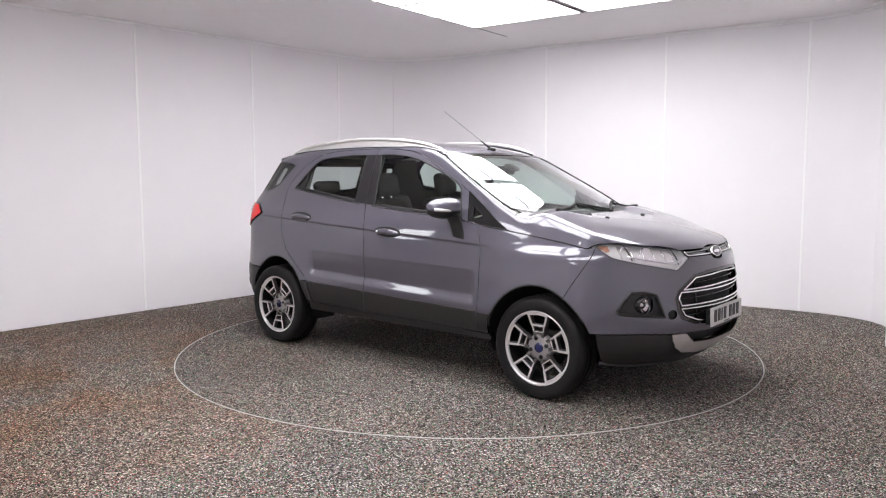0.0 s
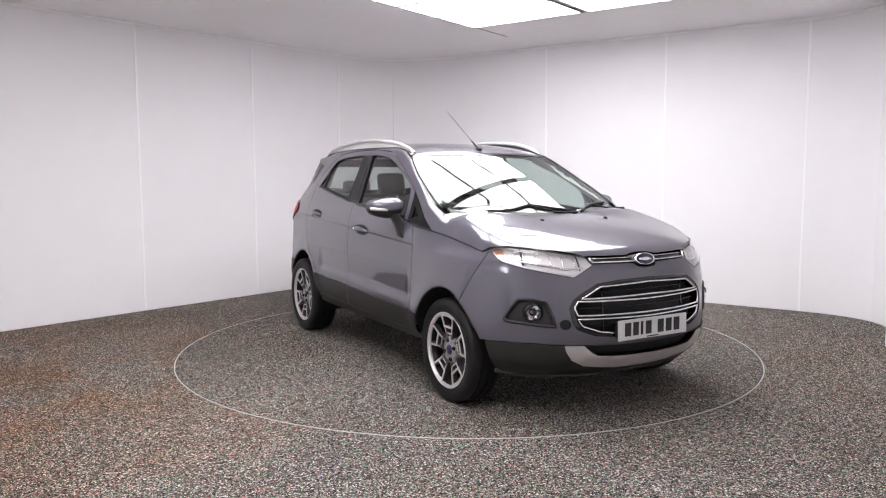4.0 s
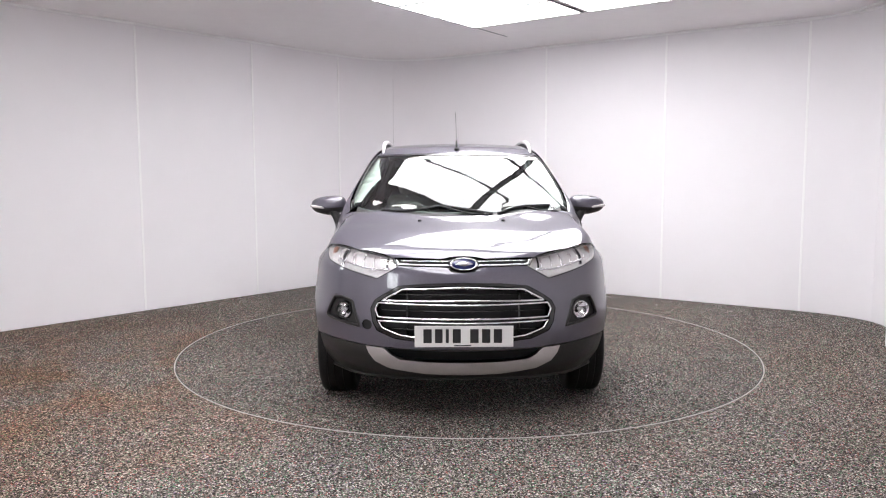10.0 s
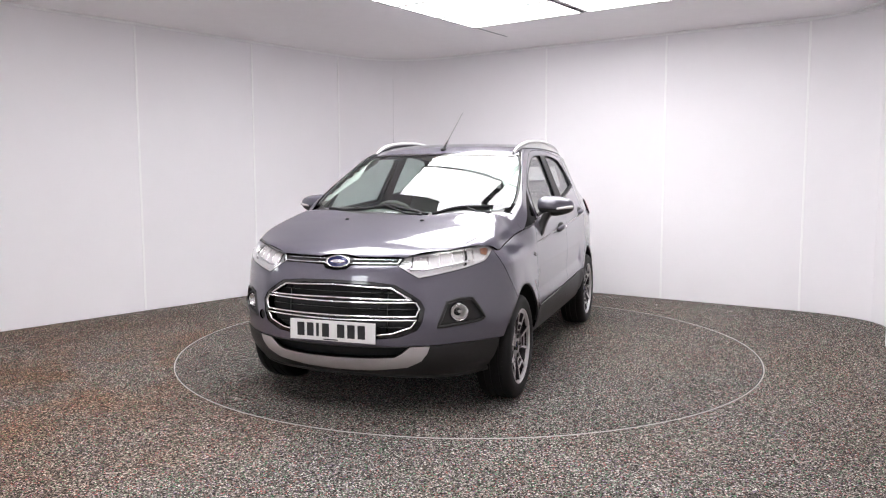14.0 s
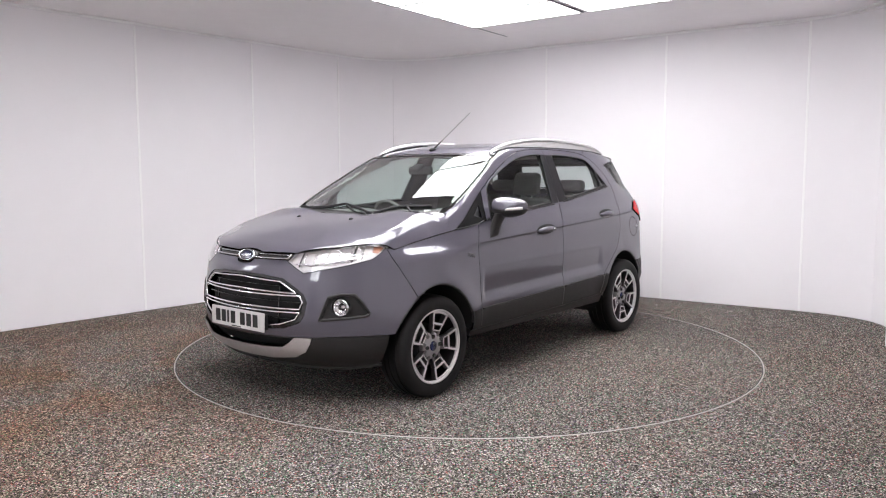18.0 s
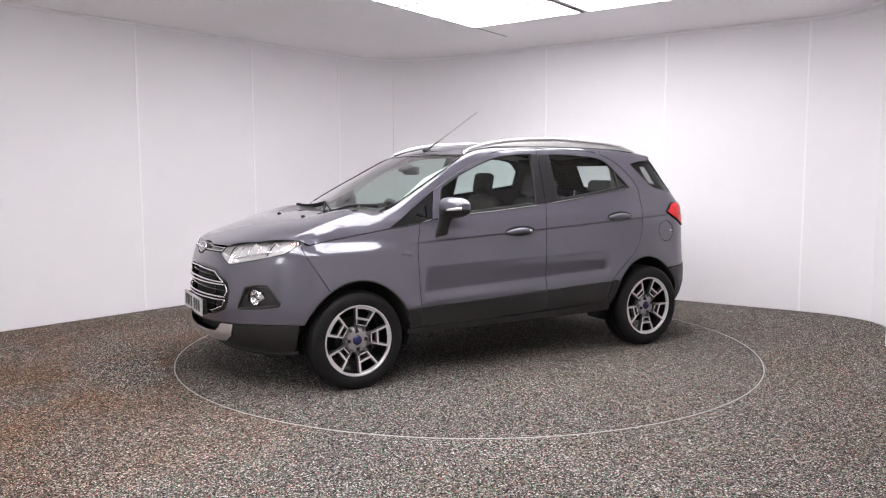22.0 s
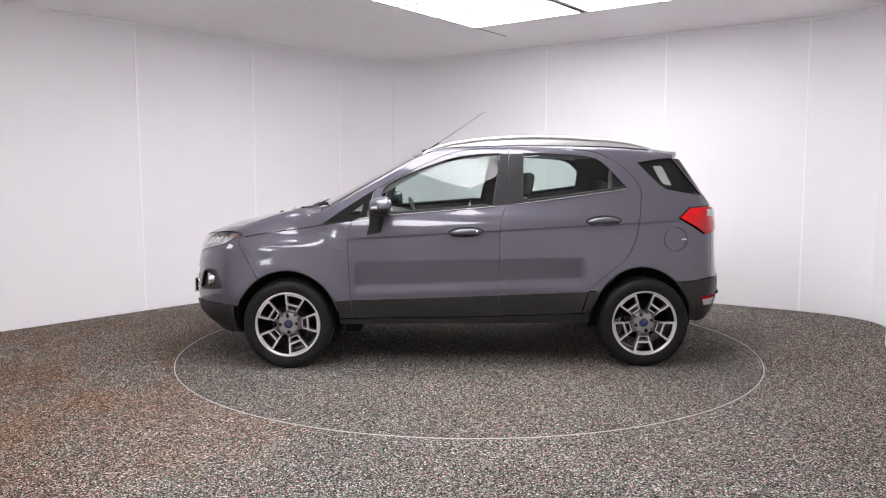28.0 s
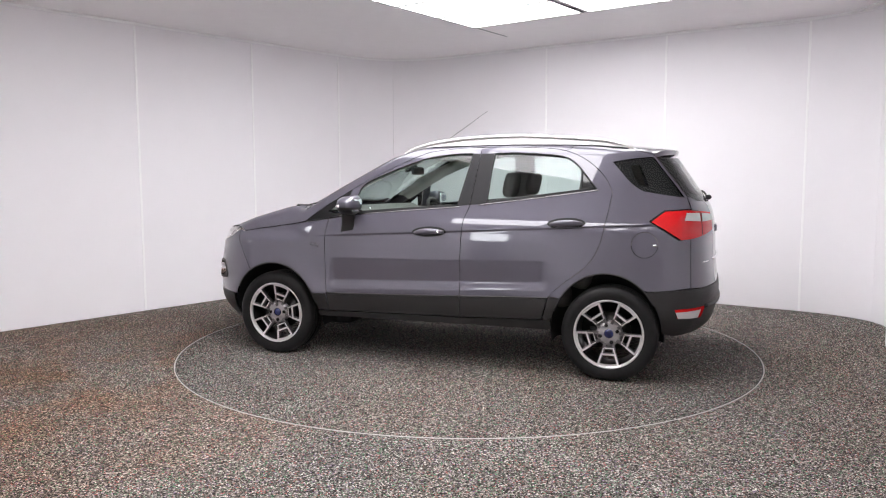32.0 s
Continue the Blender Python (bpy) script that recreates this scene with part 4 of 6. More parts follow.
        leaf("pillar_cover", SIDE_C, on_side([(-0.318, 1.517), (-0.418, 1.517), (-0.410, 1.40), (-0.402, 1.163), (-0.28, 1.152), (-0.29, 1.25), (-0.305, 1.40)]), SATIN, rd[i], "dark satin pillar cover", level=0.0015, rim=0.003, gap=0.002)
        leaf("sail_panel", SIDE_C, on_side([(1.008, 1.024), (0.80, 1.167), (0.650, 1.262), (0.677, 1.16), (0.702, 1.070), (0.80, 1.049)]), DULL_BLACK, car, "black mirror corner panel", level=0.0, rim=0.01, holes=[on_side([(0.815, 1.098), (0.725, 1.162), (0.738, 1.083)])])
        leaf("sail_glass", SIDE_C, on_side([(0.815, 1.098), (0.725, 1.162), (0.738, 1.083)]), GLASS, car, level=-0.006, rim=0.003, gap=-0.003, step=0.03)
        leaf("door_cladding", SIDE_C, on_side([(0.80, 0.36), (0.812, 0.493), (0.3, 0.506), (-0.23, 0.523), (-0.23, 0.372)]), CLAD, fd[i], "black grained lower door cladding", level=0.006, rim=0.012)
        leaf("door_cladding", SIDE_C, on_side([(-0.23, 0.372), (-0.23, 0.523), (-0.5, 0.533), (-0.855, 0.543), (-0.81, 0.39)]), CLAD, rd[i], "black grained lower door cladding", level=0.006, rim=0.012)
        # the cladding's proud upper ledge
        for pa, ledge in ((fd[i], [(0.806, 0.491), (0.3, 0.503), (-0.225, 0.520)]), (rd[i], [(-0.236, 0.520), (-0.5, 0.530), (-0.85, 0.540)])):
            bm = tube_mesh(skin_points(SIDE_C, on_side(ledge), 0.006, 0.03), 0.0055, 8)
            part("cladding_ledge", flipped(bm) if f else bm, CLAD, pa)
        # inner door cards
        leaf("door_card", SIDE_C, on_side([(0.78, 0.45), (0.79, 1.03), (0.66, 1.062), (0.10, 1.105), (-0.25, 1.137), (-0.22, 0.45)]), TRIM, fd[i], level=-0.07, rim=0.0, gap=0.0, step=0.08)
        leaf("door_card", SIDE_C, on_side([(-0.25, 0.45), (-0.30, 1.14), (-0.68, 1.185), (-1.13, 1.240), (-1.13, 0.85), (-0.85, 0.5)]), TRIM, rd[i], level=-0.07, rim=0.0, gap=0.0, step=0.08)
        # handles: painted grip over a flat black oval that stands for the recess's shade
        for pa, (hx, hz) in ((fd[i], (0.002, 0.966)), (rd[i], (-0.967, 1.041))):
            oval = [(hx + 0.128 * math.cos(a), hz + 0.037 * math.sin(a) - 0.004 * math.cos(a)) for a in [2 * math.pi * k / 24 for k in range(24)]]
            shade_oval = leaf("handle_recess_shade", SIDE_C, on_side(oval), BLACK_MATT, pa, "flat black oval for the shade in the handle recess", level=0.0012, rim=0.002, gap=0, step=0.02)
            y = float(SIDE_C.lift([(hx, hz)])[0][1])
            pts = [(hx + 0.112 * (k / 8 - 1), y - 0.004 + 0.026 * math.sin(math.pi * (k / 16)) ** 0.6, hz - 0.006 + 0.010 * math.sin(math.pi * k / 16) - 0.004 * (k / 8 - 1)) for k in range(17)]
            bm = tube_mesh(pts, [0.006 + 0.011 * math.sin(math.pi * k / 16) ** 0.5 for k in range(17)], 12, 1.25)
            part("door_handle", flipped(bm) if f else bm, PAINT, pa, "painted pull handle")
            if pa is fd[i]:
                bm = bmesh.new()
                put_lathe(bm, [(0.0, 0.002), (0.009, 0.001), (0.010, -0.004)], 14, Matrix.Translation((hx - 0.075, y + 0.031, hz + 0.002)) @ Matrix.Rotation(radians(-90), 4, "X"))
                part("key_lock", flipped(bm) if f else bm, CHROME, pa, "small chrome key lock")
    # window rubbers, belt moulding
    bead("window_rubber", SIDE_C, on_side(win_f), 0.0055, RUBBER, fd, level=-0.002, closed=True)
    bead("window_rubber", SIDE_C, on_side(win_r), 0.0055, RUBBER, rd, level=-0.002, closed=True)
    bead("glass_channel", SIDE_C, on_side([(-1.045, 1.249), (-1.045, 1.391)]), 0.007, RUBBER, rd, level=-0.004)
    lift = lambda line, d: [(x, z + d) for x, z in line]
    bead("belt_rubber", SIDE_C, on_side(lift([q for q in BELT if -0.20 <= q[0] <= 0.66], 0.019)), 0.009, RUBBER, fd, level=-0.004)
    bead("belt_rubber", SIDE_C, on_side(lift([q for q in BELT if q[0] < -0.40], 0.019)), 0.009, RUBBER, rd, level=-0.004)
    bead("belt_moulding", SIDE_C, on_side(lift([q for q in BELT if -0.27 <= q[0] <= 0.79], 0.004)), 0.0045, BELT_TRIM, fd, "bright belt moulding", level=0.001)
    bead("belt_moulding", SIDE_C, on_side(lift([q for q in BELT if q[0] < -0.29] + [(-1.165, 1.257)], 0.004)), 0.0045, BELT_TRIM, rd, "bright belt moulding", level=0.001)
    bead("belt_moulding", SIDE_C, on_side(lift([q for q in BELT if q[0] > 0.81], 0.004)), 0.0045, RUBBER, (car, car), "black belt strip", level=0.001)

    # ---- quarter panels, with a fuel flap on the left one
    qwin = [(-1.245, 1.447), (-1.35, 1.466), (-1.50, 1.480), (-1.565, 1.395), (-1.64, 1.300), (-1.705, 1.215), (-1.56, 1.236), (-1.45, 1.255), (-1.40, 1.285), (-1.345, 1.337)]
    # the arch runs from its rear to its front
    arch_r = [(-1.235 + 0.36 * math.cos(radians(a)), 0.315 + 0.405 * math.sin(radians(a))) for a in np.linspace(133, 33, 24)]
    quarter = on_side([(-1.255, 1.245)] + [q for q in reversed(DOOR_TOP) if -1.25 < q[0] < -0.915]) + [q for q in roof_edge if q[0] < -0.96] + \
        on_side([(-1.50, 1.500), (-1.56, 1.43), (-1.64, 1.325), (-1.72, 1.222), (-1.752, 1.14), (-1.70, 1.137), (-1.587, 1.130), (-1.497, 1.060), (-1.687, 0.940), (-1.755, 0.955), (-1.76, 0.80), (-1.765, 0.632), (-1.673, 0.622), (-1.555, 0.612)] + arch_r + [q for q in reversed(DOOR_R) if q[1] > 0.56][:-1])
    flap = ring_points((-1.475, 0.909), 0.083, 32)
    for f in (False, True):
        holes = [on_side(qwin)] + ([] if f else [on_side(flap)])
        q = part("rear_quarter", skin_mesh("rear_quarter", SIDE_C, quarter, holes=holes, flip=f, lines=pressed_lines(-1.66, -1.15, False)), PAINT, car, smooth=False)
        part("quarter_glass", skin_mesh("quarter_glass", SIDE_C, on_side(qwin), level=-0.004, rim=0.004, gap=0.0, step=0.05, flip=f), GLASS_REAR, q, "rear side glass", smooth=False)
        lining = [(-1.245, 1.447), (-1.35, 1.466), (-1.50, 1.480), (-1.705, 1.215), (-1.56, 1.236), (-1.45, 1.255), (-1.345, 1.337)]
        hole = [(-1.348, 1.430), (-1.425, 1.432), (-1.465, 1.345), (-1.494, 1.275), (-1.415, 1.290), (-1.375, 1.36)]
        part("glass_border", skin_mesh("glass_border", SIDE_C, on_side(lining), level=-0.013, rim=0.0, gap=-0.006, holes=[on_side(hole)], step=0.03, flip=f), BLACK_MATT, q, "black printed glass border", smooth=False)
        if not f:
            fl = part("fuel_flap", skin_mesh("fuel_flap", SIDE_C, on_side(flap), step=0.02, gap=0.0022), PAINT, q, "round painted fuel flap", smooth=False)
            y = float(SIDE_C.lift([(-1.545, 0.907)])[0][1])
            part("flap_lock", ellipsoid((-1.541, y, 0.907), (0.015, 0.006, 0.009)), CHROME, fl, "chrome flap catch")
    # ---- roof sides, roof, bonnet
    last_top = [q for q in DOOR_TOP if q[0] < -0.915][0]
    last_roof = [q for q in roof_edge if q[0] < -0.96][0]
    side = on_side([q for q in DOOR_TOP if q[0] >= last_top[0]]) + [q for q in reversed(screen_edge + roof_edge[1:]) if q[0] >= last_roof[0]] + on_side([(1.06, 1.04)])
    panel("roof_side", SIDE_C, side, PAINT, car, both=True, step=0.012, edge=0.012)
    roof = [q for q in screen_edge if 0.222 < q[0] <= 0.322] + roof_edge + on_top([(-1.47, 0.45), (-1.50, 0.2), (-1.505, 0.0), (-1.50, -0.2), (-1.47, -0.45)]) + list(reversed(mirrored([q for q in screen_edge if 0.222 < q[0] <= 0.322] + roof_edge))) + on_top([(0.340, -0.40), (0.362, -0.2), (0.371, 0), (0.362, 0.2), (0.340, 0.40)])
    panel("roof", TOP_C, roof, PAINT, car, step=0.04)
    cut = on_side(HOOD_CUT)
    lip = [tuple(q) for q in FRONT_C.lift(FRONT_C.lay([lamp_top, (1.79, 0.568, 0.953), lamp_end]))] + [ (1.972, 0.25, 0.918), (1.985, 0.12, 0.920), (1.972, 0.05, 0.934), (1.970, 0.0, 0.936)]
    front_edge = lip + mirrored(list(reversed(lip[:-1])))
    hood_rear = [(1.03, 0.672), (1.10, 0.60), (1.19, 0.47), (1.235, 0.25), (1.247, 0.0)]
    rear_edge = on_top(hood_rear + [(x, -y) for x, y in reversed(hood_rear[:-1])])
    panel("bonnet", TOP_C, on_side([(1.56, 0.935)]) + front_edge + mirrored(cut) + list(reversed(rear_edge)) + list(reversed(cut[1:])), PAINT, car, "grey bonnet mirroring the ceiling lights", step=0.018)
    # creases of the bonnet lie in the skin; washer jets stand on it
    for y in (0.262, -0.25):
        z = float(TOP_C.lift([(1.40, y)])[0][2])
        part("washer_jet", ellipsoid((1.40, y, z + 0.002), (0.016, 0.011, 0.009)), BLACK_MATT, car, "small black washer jet")
    # ---- windscreen, cowl, wipers
    ws = [q for q in screen_edge if 0.335 <= q[0] <= 0.97]
    top_edge = on_top([(0.335, 0.575), (0.36, 0.40), (0.385, 0.2), (0.395, 0.0), (0.385, -0.2), (0.36, -0.40), (0.335, -0.575)])
    low_edge = on_top([(0.97, -0.69), (1.07, -0.57), (1.13, -0.36), (1.165, 0.0), (1.13, 0.36), (1.07, 0.57), (0.97, 0.69)])
    inner = [(x, y - 0.012, z) for x, y, z in ws]
    wloop = inner + top_edge[1:-1] + list(reversed(mirrored(inner))) + low_edge[1:-1]
    panel("windscreen", TOP_C, wloop, GLASS, car, "clear windscreen mirroring the ceiling lights", level=-0.004, rim=0.004, step=0.04)
    bead("screen_rubber", TOP_C, inner, 0.006, RUBBER, (car, car), level=-0.003)
    band = on_top([(0.345, 0.575), (0.37, 0.40), (0.395, 0.2), (0.405, 0.0), (0.395, -0.2), (0.37, -0.40), (0.345, -0.575), (0.318, -0.575), (0.332, -0.40), (0.352, -0.2), (0.36, 0.0), (0.352, 0.2), (0.332, 0.40), (0.318, 0.575)])
    panel("screen_header", TOP_C, band, BLACK_GLOSS, car, level=-0.001, rim=0.006, gap=0.0)
    cowl = on_top([(0.98, 0.668), (1.06, 0.56), (1.13, 0.36), (1.165, 0.0), (1.13, -0.36), (1.06, -0.56), (0.98, -0.668)]) + mirrored(on_top(hood_rear))[:] + list(reversed(on_top(hood_rear[:-1])))
    panel("cowl", TOP_C, cowl, CLAD, car, "black cowl panel below the windscreen", level=-0.005, rim=0.01, gap=-0.006)
    for (a, b, c, d) in (((1.175, -0.50), (1.09, -0.12), (1.175, 0.215), (1.205, 0.17)), ((1.178, 0.245), (1.06, 0.44), (1.00, 0.60), (1.175, 0.62))):
        wiper = new("wiper")
        wiper.parent = car
        arm = skin_points(TOP_C, on_top([d, ((d[0] + b[0]) / 2 + 0.01, (d[1] + b[1]) / 2), b]), 0.003, 0.04)
        part("wiper_arm", tube_mesh(arm, [0.011] + [0.008] * (len(arm) - 1), 8, 0.7), BLACK_MATT, wiper)
        bl = skin_points(TOP_C, on_top([a, ((a[0] + b[0]) / 2, (a[1] + b[1]) / 2), b, ((b[0] + c[0]) / 2, (b[1] + c[1]) / 2), c]), 0.005, 0.04)
        part("wiper_blade", tube_mesh(bl, 0.0065, 6, 1.5), RUBBER, wiper)
        z = float(TOP_C.lift([d])[0][2])
        part("wiper_spindle", ellipsoid((d[0], d[1], z + 0.001), (0.018, 0.018, 0.011)), BLACK_MATT, wiper)

    # ---- nose: painted bumper skin with openings
    g_out = [(2.05, 0.0, 0.793), (2.035, 0.20, 0.789), (2.016, 0.345, 0.774), (1.995, 0.43, 0.725), (1.983, 0.478, 0.692), (1.976, 0.500, 0.648), (1.985, 0.488, 0.575), (1.995, 0.462, 0.530), (2.035, 0.365, 0.492), (2.06, 0.20, 0.477), (2.07, 0.0, 0.473)]
    grille_loop = g_out + mirrored(list(reversed(g_out[1:-1])))
    pod = [(1.742, 0.769, 0.580), (1.775, 0.742, 0.645), (1.803, 0.715, 0.690), (1.860, 0.660, 0.692), (1.905, 0.605, 0.676), (1.925, 0.585, 0.610), (1.945, 0.565, 0.545), (1.860, 0.665, 0.556), (1.760, 0.757, 0.568)]
    tow = [tuple(q) for q in NOSE_C.lift(ring_points((-0.522, 0.558), 0.026, 20))]
    slot_low = [(1.981, 0.349, 0.879), (2.0, 0.2, 0.877), (2.012, 0.085, 0.874), (2.018, 0.06, 0.852), (2.02, 0.0, 0.846)]
    clad_line = [(1.645, 0.83, 0.448), (1.75, 0.76, 0.451), (1.857, 0.67, 0.452), (1.959, 0.53, 0.444), (2.005, 0.435, 0.441), (2.06, 0.2, 0.436), (2.07, 0.0, 0.434)]
    arch_fb = [(q[0], q[1]) for q in arch_line(0, 56, 20, 14)]
    upper = list(reversed(slot_low)) + [lamp_in, lamp_low, lamp_mid, lamp_out, lamp_tip] + on_side(list(reversed(bump_seam))[1:] + arch_fb) + clad_line
    lower_half = mirrored(list(reversed(upper)))
    face = upper + lower_half[1:-1]
    bumper = panel("front_bumper", FRONT_C, face, PAINT, car, "painted grey front bumper", step=0.025, holes=[grille_loop, pod, mirrored(pod), tow])
    panel("tow_cover", NOSE_C, tow, BLACK_MATT, bumper, "dark towing eye hole", level=-0.012, rim=0, gap=-0.004, step=0.01)
    # grille
    grille = new("grille")
    grille.parent = car
    tagged(grille, "black hexagonal grille with chrome-framed bars")
    panel("grille_backing", NOSE_C, grille_loop, BLACK_MATT, grille, level=-0.055, rim=0, gap=-0.02, step=0.05)
    panel("grille_surround", NOSE_C, grille_loop, BLACK_GLOSS, grille, level=-0.004, rim=0.05, gap=0.001, step=0.02,
          holes=[[(x, y * 0.955, 0.633 + (z - 0.633) * 0.90) for x, y, z in grille_loop]])
    rows = ([(2.055, 0.0, 0.769), (2.025, 0.325, 0.756), (2.0, 0.436, 0.694), (2.068, 0.0, 0.700)],
            [(2.071, 0.0, 0.676), (1.994, 0.455, 0.680), (1.989, 0.474, 0.645), (1.999, 0.458, 0.604), (2.079, 0.0, 0.602)],
            [(2.07, 0.0, 0.580), (1.999, 0.459, 0.585), (2.012, 0.434, 0.545), (2.043, 0.335, 0.511), (2.06, 0.25, 0.501), (2.07, 0.0, 0.497)])
    for r in rows:
        loop = r + mirrored(list(reversed(r[1:-1])))
        pts = skin_points(NOSE_C, loop, -0.004, 0.02, True)
        part("chrome_bar", tube_mesh(pts, 0.0060, 8), CHROME, grille, "chrome grille bar")
    for z, w in ((0.728, 0.385), (0.641, 0.46), (0.543, 0.41)):
        pts = skin_points(NOSE_C, [(2, -w, z), (2, 0, z), (2, w, z)], -0.03, 0.05)
        part("grille_slat", tube_mesh(pts, 0.010, 6, 0.45), BLACK_GLOSS, grille)
    for y in (-0.30, 0.30):
        pts = skin_points(NOSE_C, [(2, y, 0.51), (2, y, 0.76)], -0.034, 0.05)
        part("grille_stay", tube_mesh(pts, 0.006, 6), BLACK_GLOSS, grille)
    # upper slot with a bright line, and the oval badge
    slot = [(1.951, 0.362, 0.915), (1.975, 0.2, 0.917), (1.985, 0.0, 0.917)]
    sl = slot + mirrored(list(reversed(slot[:-1]))) + mirrored([(1.981, 0.349, 0.879), (2.0, 0.2, 0.877)]) + [(2.01, 0.0, 0.872), (2.0, 0.2, 0.877), (1.981, 0.349, 0.879)]
    panel("upper_slot", NOSE_C, sl, BLACK_GLOSS, grille, level=-0.012, rim=0, gap=-0.008, step=0.02)
    for e in (1, -1):
        line = [(1.96, 0.358 * e, 0.908), (1.98, 0.347 * e, 0.886), (2.0, 0.2 * e, 0.884), (2.01, 0.07 * e, 0.883)]
        part("chrome_bar", tube_mesh(skin_points(NOSE_C, line, -0.001, 0.02), 0.0048, 8), CHROME, grille, "chrome grille bar")
        line = [(1.96, 0.335 * e, 0.904), (2.0, 0.2 * e, 0.904), (2.01, 0.07 * e, 0.903)]
        part("chrome_bar", tube_mesh(skin_points(NOSE_C, line, -0.006, 0.02), 0.0022, 6), CHROME, grille, "chrome grille bar")
    badge = new("badge")
    badge.parent = car
    bx = float(NOSE_C.lift([(0.0, 0.889)])[0][0])
    tilt = Matrix.Translation((bx + 0.001, 0.004, 0.889)) @ Matrix.Rotation(radians(-21), 4, "Y") @ Matrix.Rotation(radians(90), 4, "Z") @ Matrix.Rotation(radians(90), 4, "X")
    for nm, prof, mat, lb in (("badge_back", [(0, 0.004), (1.12, 0.003), (1.16, -0.012)], BLACK_GLOSS, ""), ("badge_rim", [(0.86, 0.008), (0.93, 0.013), (1.0, 0.008), (1.02, 0.0)], CHROME, "chrome oval badge rim"), ("badge_field", [(0, 0.0105), (0.6, 0.0095), (0.88, 0.0065)], BLUE, "dark blue oval badge field")):
        bm = bmesh.new()
        put_lathe(bm, prof, 48)
        for v in bm.verts:
            v.co.x *= 0.074
            v.co.y *= 0.035
        bmesh.ops.recalc_face_normals(bm, faces=bm.faces)
        bmesh.ops.transform(bm, matrix=tilt, verts=bm.verts)
        part(nm, bm, mat, badge, lb)
    bm = bmesh.new()
    put_tube(bm, [(-0.046, 0.0, 0.0105), (-0.02, 0.0, 0.0122), (0.0, 0.0, 0.0125), (0.02, 0.0, 0.0122), (0.046, 0.0, 0.0105)], [0.004, 0.010, 0.012, 0.010, 0.004], 10, True, 0.35)
    bmesh.ops.recalc_face_normals(bm, faces=bm.faces)
    bmesh.ops.transform(bm, matrix=tilt, verts=bm.verts)
    part("badge_mark", bm, CHROME, badge, "silver mark")
    # number plate with plain bars
    plate = part("number_plate", box_mesh((2.094, 0.002, 0.516), (0.006, 0.522, 0.113), 0.002, Matrix.Translation((2.094, 0, 0.516)) @ Matrix.Rotation(radians(-2), 4, "Y") @ Matrix.Translation((-2.094, 0, -0.516))), PLATE, car, "white front plate with black bars", smooth=False)
    xs = [-0.192, -0.133, -0.088, -0.038, 0.055, 0.117, 0.179]
    for k, (y, w) in enumerate(zip(xs, (0.044, 0.040, 0.016, 0.042, 0.044, 0.044, 0.044))):
        part("plate_bar", box_mesh((2.0985, 0.002 + y, 0.519), (0.0025, w, 0.074)), PLATE_INK, plate, "black bar", smooth=False)
    part("plate_bar", box_mesh((2.099, -0.005, 0.468), (0.002, 0.088, 0.006)), PLATE_INK, plate, "small black bar", smooth=False)
    part("plate_holder", box_mesh((2.075, 0.002, 0.516), (0.03, 0.50, 0.09)), BLACK_MATT, plate, smooth=False)

    # ---- fog lamp pods
    for e in (1, -1):
        f = e < 0
        p = part("fog_pod", skin_mesh("fog_pod", FRONT_C, pod, level=-0.018, rim=0.035, gap=0.001, step=0.02, flip=f, holes=[[(1.86 + 0.0, 0.648 + 0.058 * math.cos(a), 0.619 + 0.052 * math.sin(a)) for a in [2 * math.pi * k / 20 for k in range(20)]]]), CLAD, car, "black fog lamp recess", smooth=False)
        bm = tube_mesh(skin_points(FRONT_C, pod, 0.0, 0.02, True), 0.0085, 8)
        part("pod_rim", flipped(bm) if f else bm, CLAD, p, "raised black rim")
        part("pod_backing", skin_mesh("pod_backing", FRONT_C, pod, level=-0.05, rim=0, gap=-0.01, step=0.03, flip=f), BLACK_MATT, p, smooth=False)
        m = Matrix.Translation((1.838, e * 0.652, 0.619)) @ Matrix.Rotation(radians(e * 18), 4, "Z") @ Matrix.Rotation(radians(90), 4, "Y")
        for nm, prof, mat, lb in (("fog_ring", [(0.042, -0.01), (0.042, 0.030), (0.046, 0.032), (0.049, 0.026), (0.050, -0.03)], CHROME if e > 0 else BLACK_GLOSS, "fog lamp bezel"),
                                  ("fog_reflector", [(0.0, -0.02), (0.022, -0.010), (0.042, 0.016)], LAMP_CHROME, "bright fog lamp bowl"),
                                  ("fog_lens", [(0.0, 0.033), (0.022, 0.031), (0.042, 0.024)], LENS, "clear fog lamp lens")):
            bm = bmesh.new()
            put_lathe(bm, prof, 32, m)
            bmesh.ops.recalc_face_normals(bm, faces=bm.faces)
            part(nm, bm, mat, p, lb)
        bm = ellipsoid((0, 0, 0), (0.010, 0.010, 0.014), 12, 8)
        bmesh.ops.transform(bm, matrix=m, verts=bm.verts)
        part("fog_bulb", bm, CLEAR_LENS, p)

    # ---- headlamps
    for e in (1, -1):
        f = e < 0
        head = new("headlamp")
        head.parent = car
        tagged(head, "large clear headlamp with a bright reflector and amber corner")
        part("lamp_housing", skin_mesh("lamp_housing", FRONT_C, lamp, level=-0.036, rim=0.0, gap=-0.012, step=0.03, flip=f), REFLECTOR, head, "bright lamp housing", smooth=False)
        ring = skin_points(FRONT_C, lamp, -0.006, 0.02, True)
        deep = skin_points(FRONT_C, lamp, -0.06, 0.02, True)
        bm = bmesh.new()
        va, vb = [bm.verts.new(q) for q in ring[:-1]], [bm.verts.new(q) for q in deep[:-1]]
        for k in range(len(va)):
            j = (k + 1) % len(va)
            bm.faces.new((va[k], va[j], vb[j], vb[k]))
        part("lamp_wall", flipped(bm) if f else bm, REFLECTOR, head, "bright lamp wall")
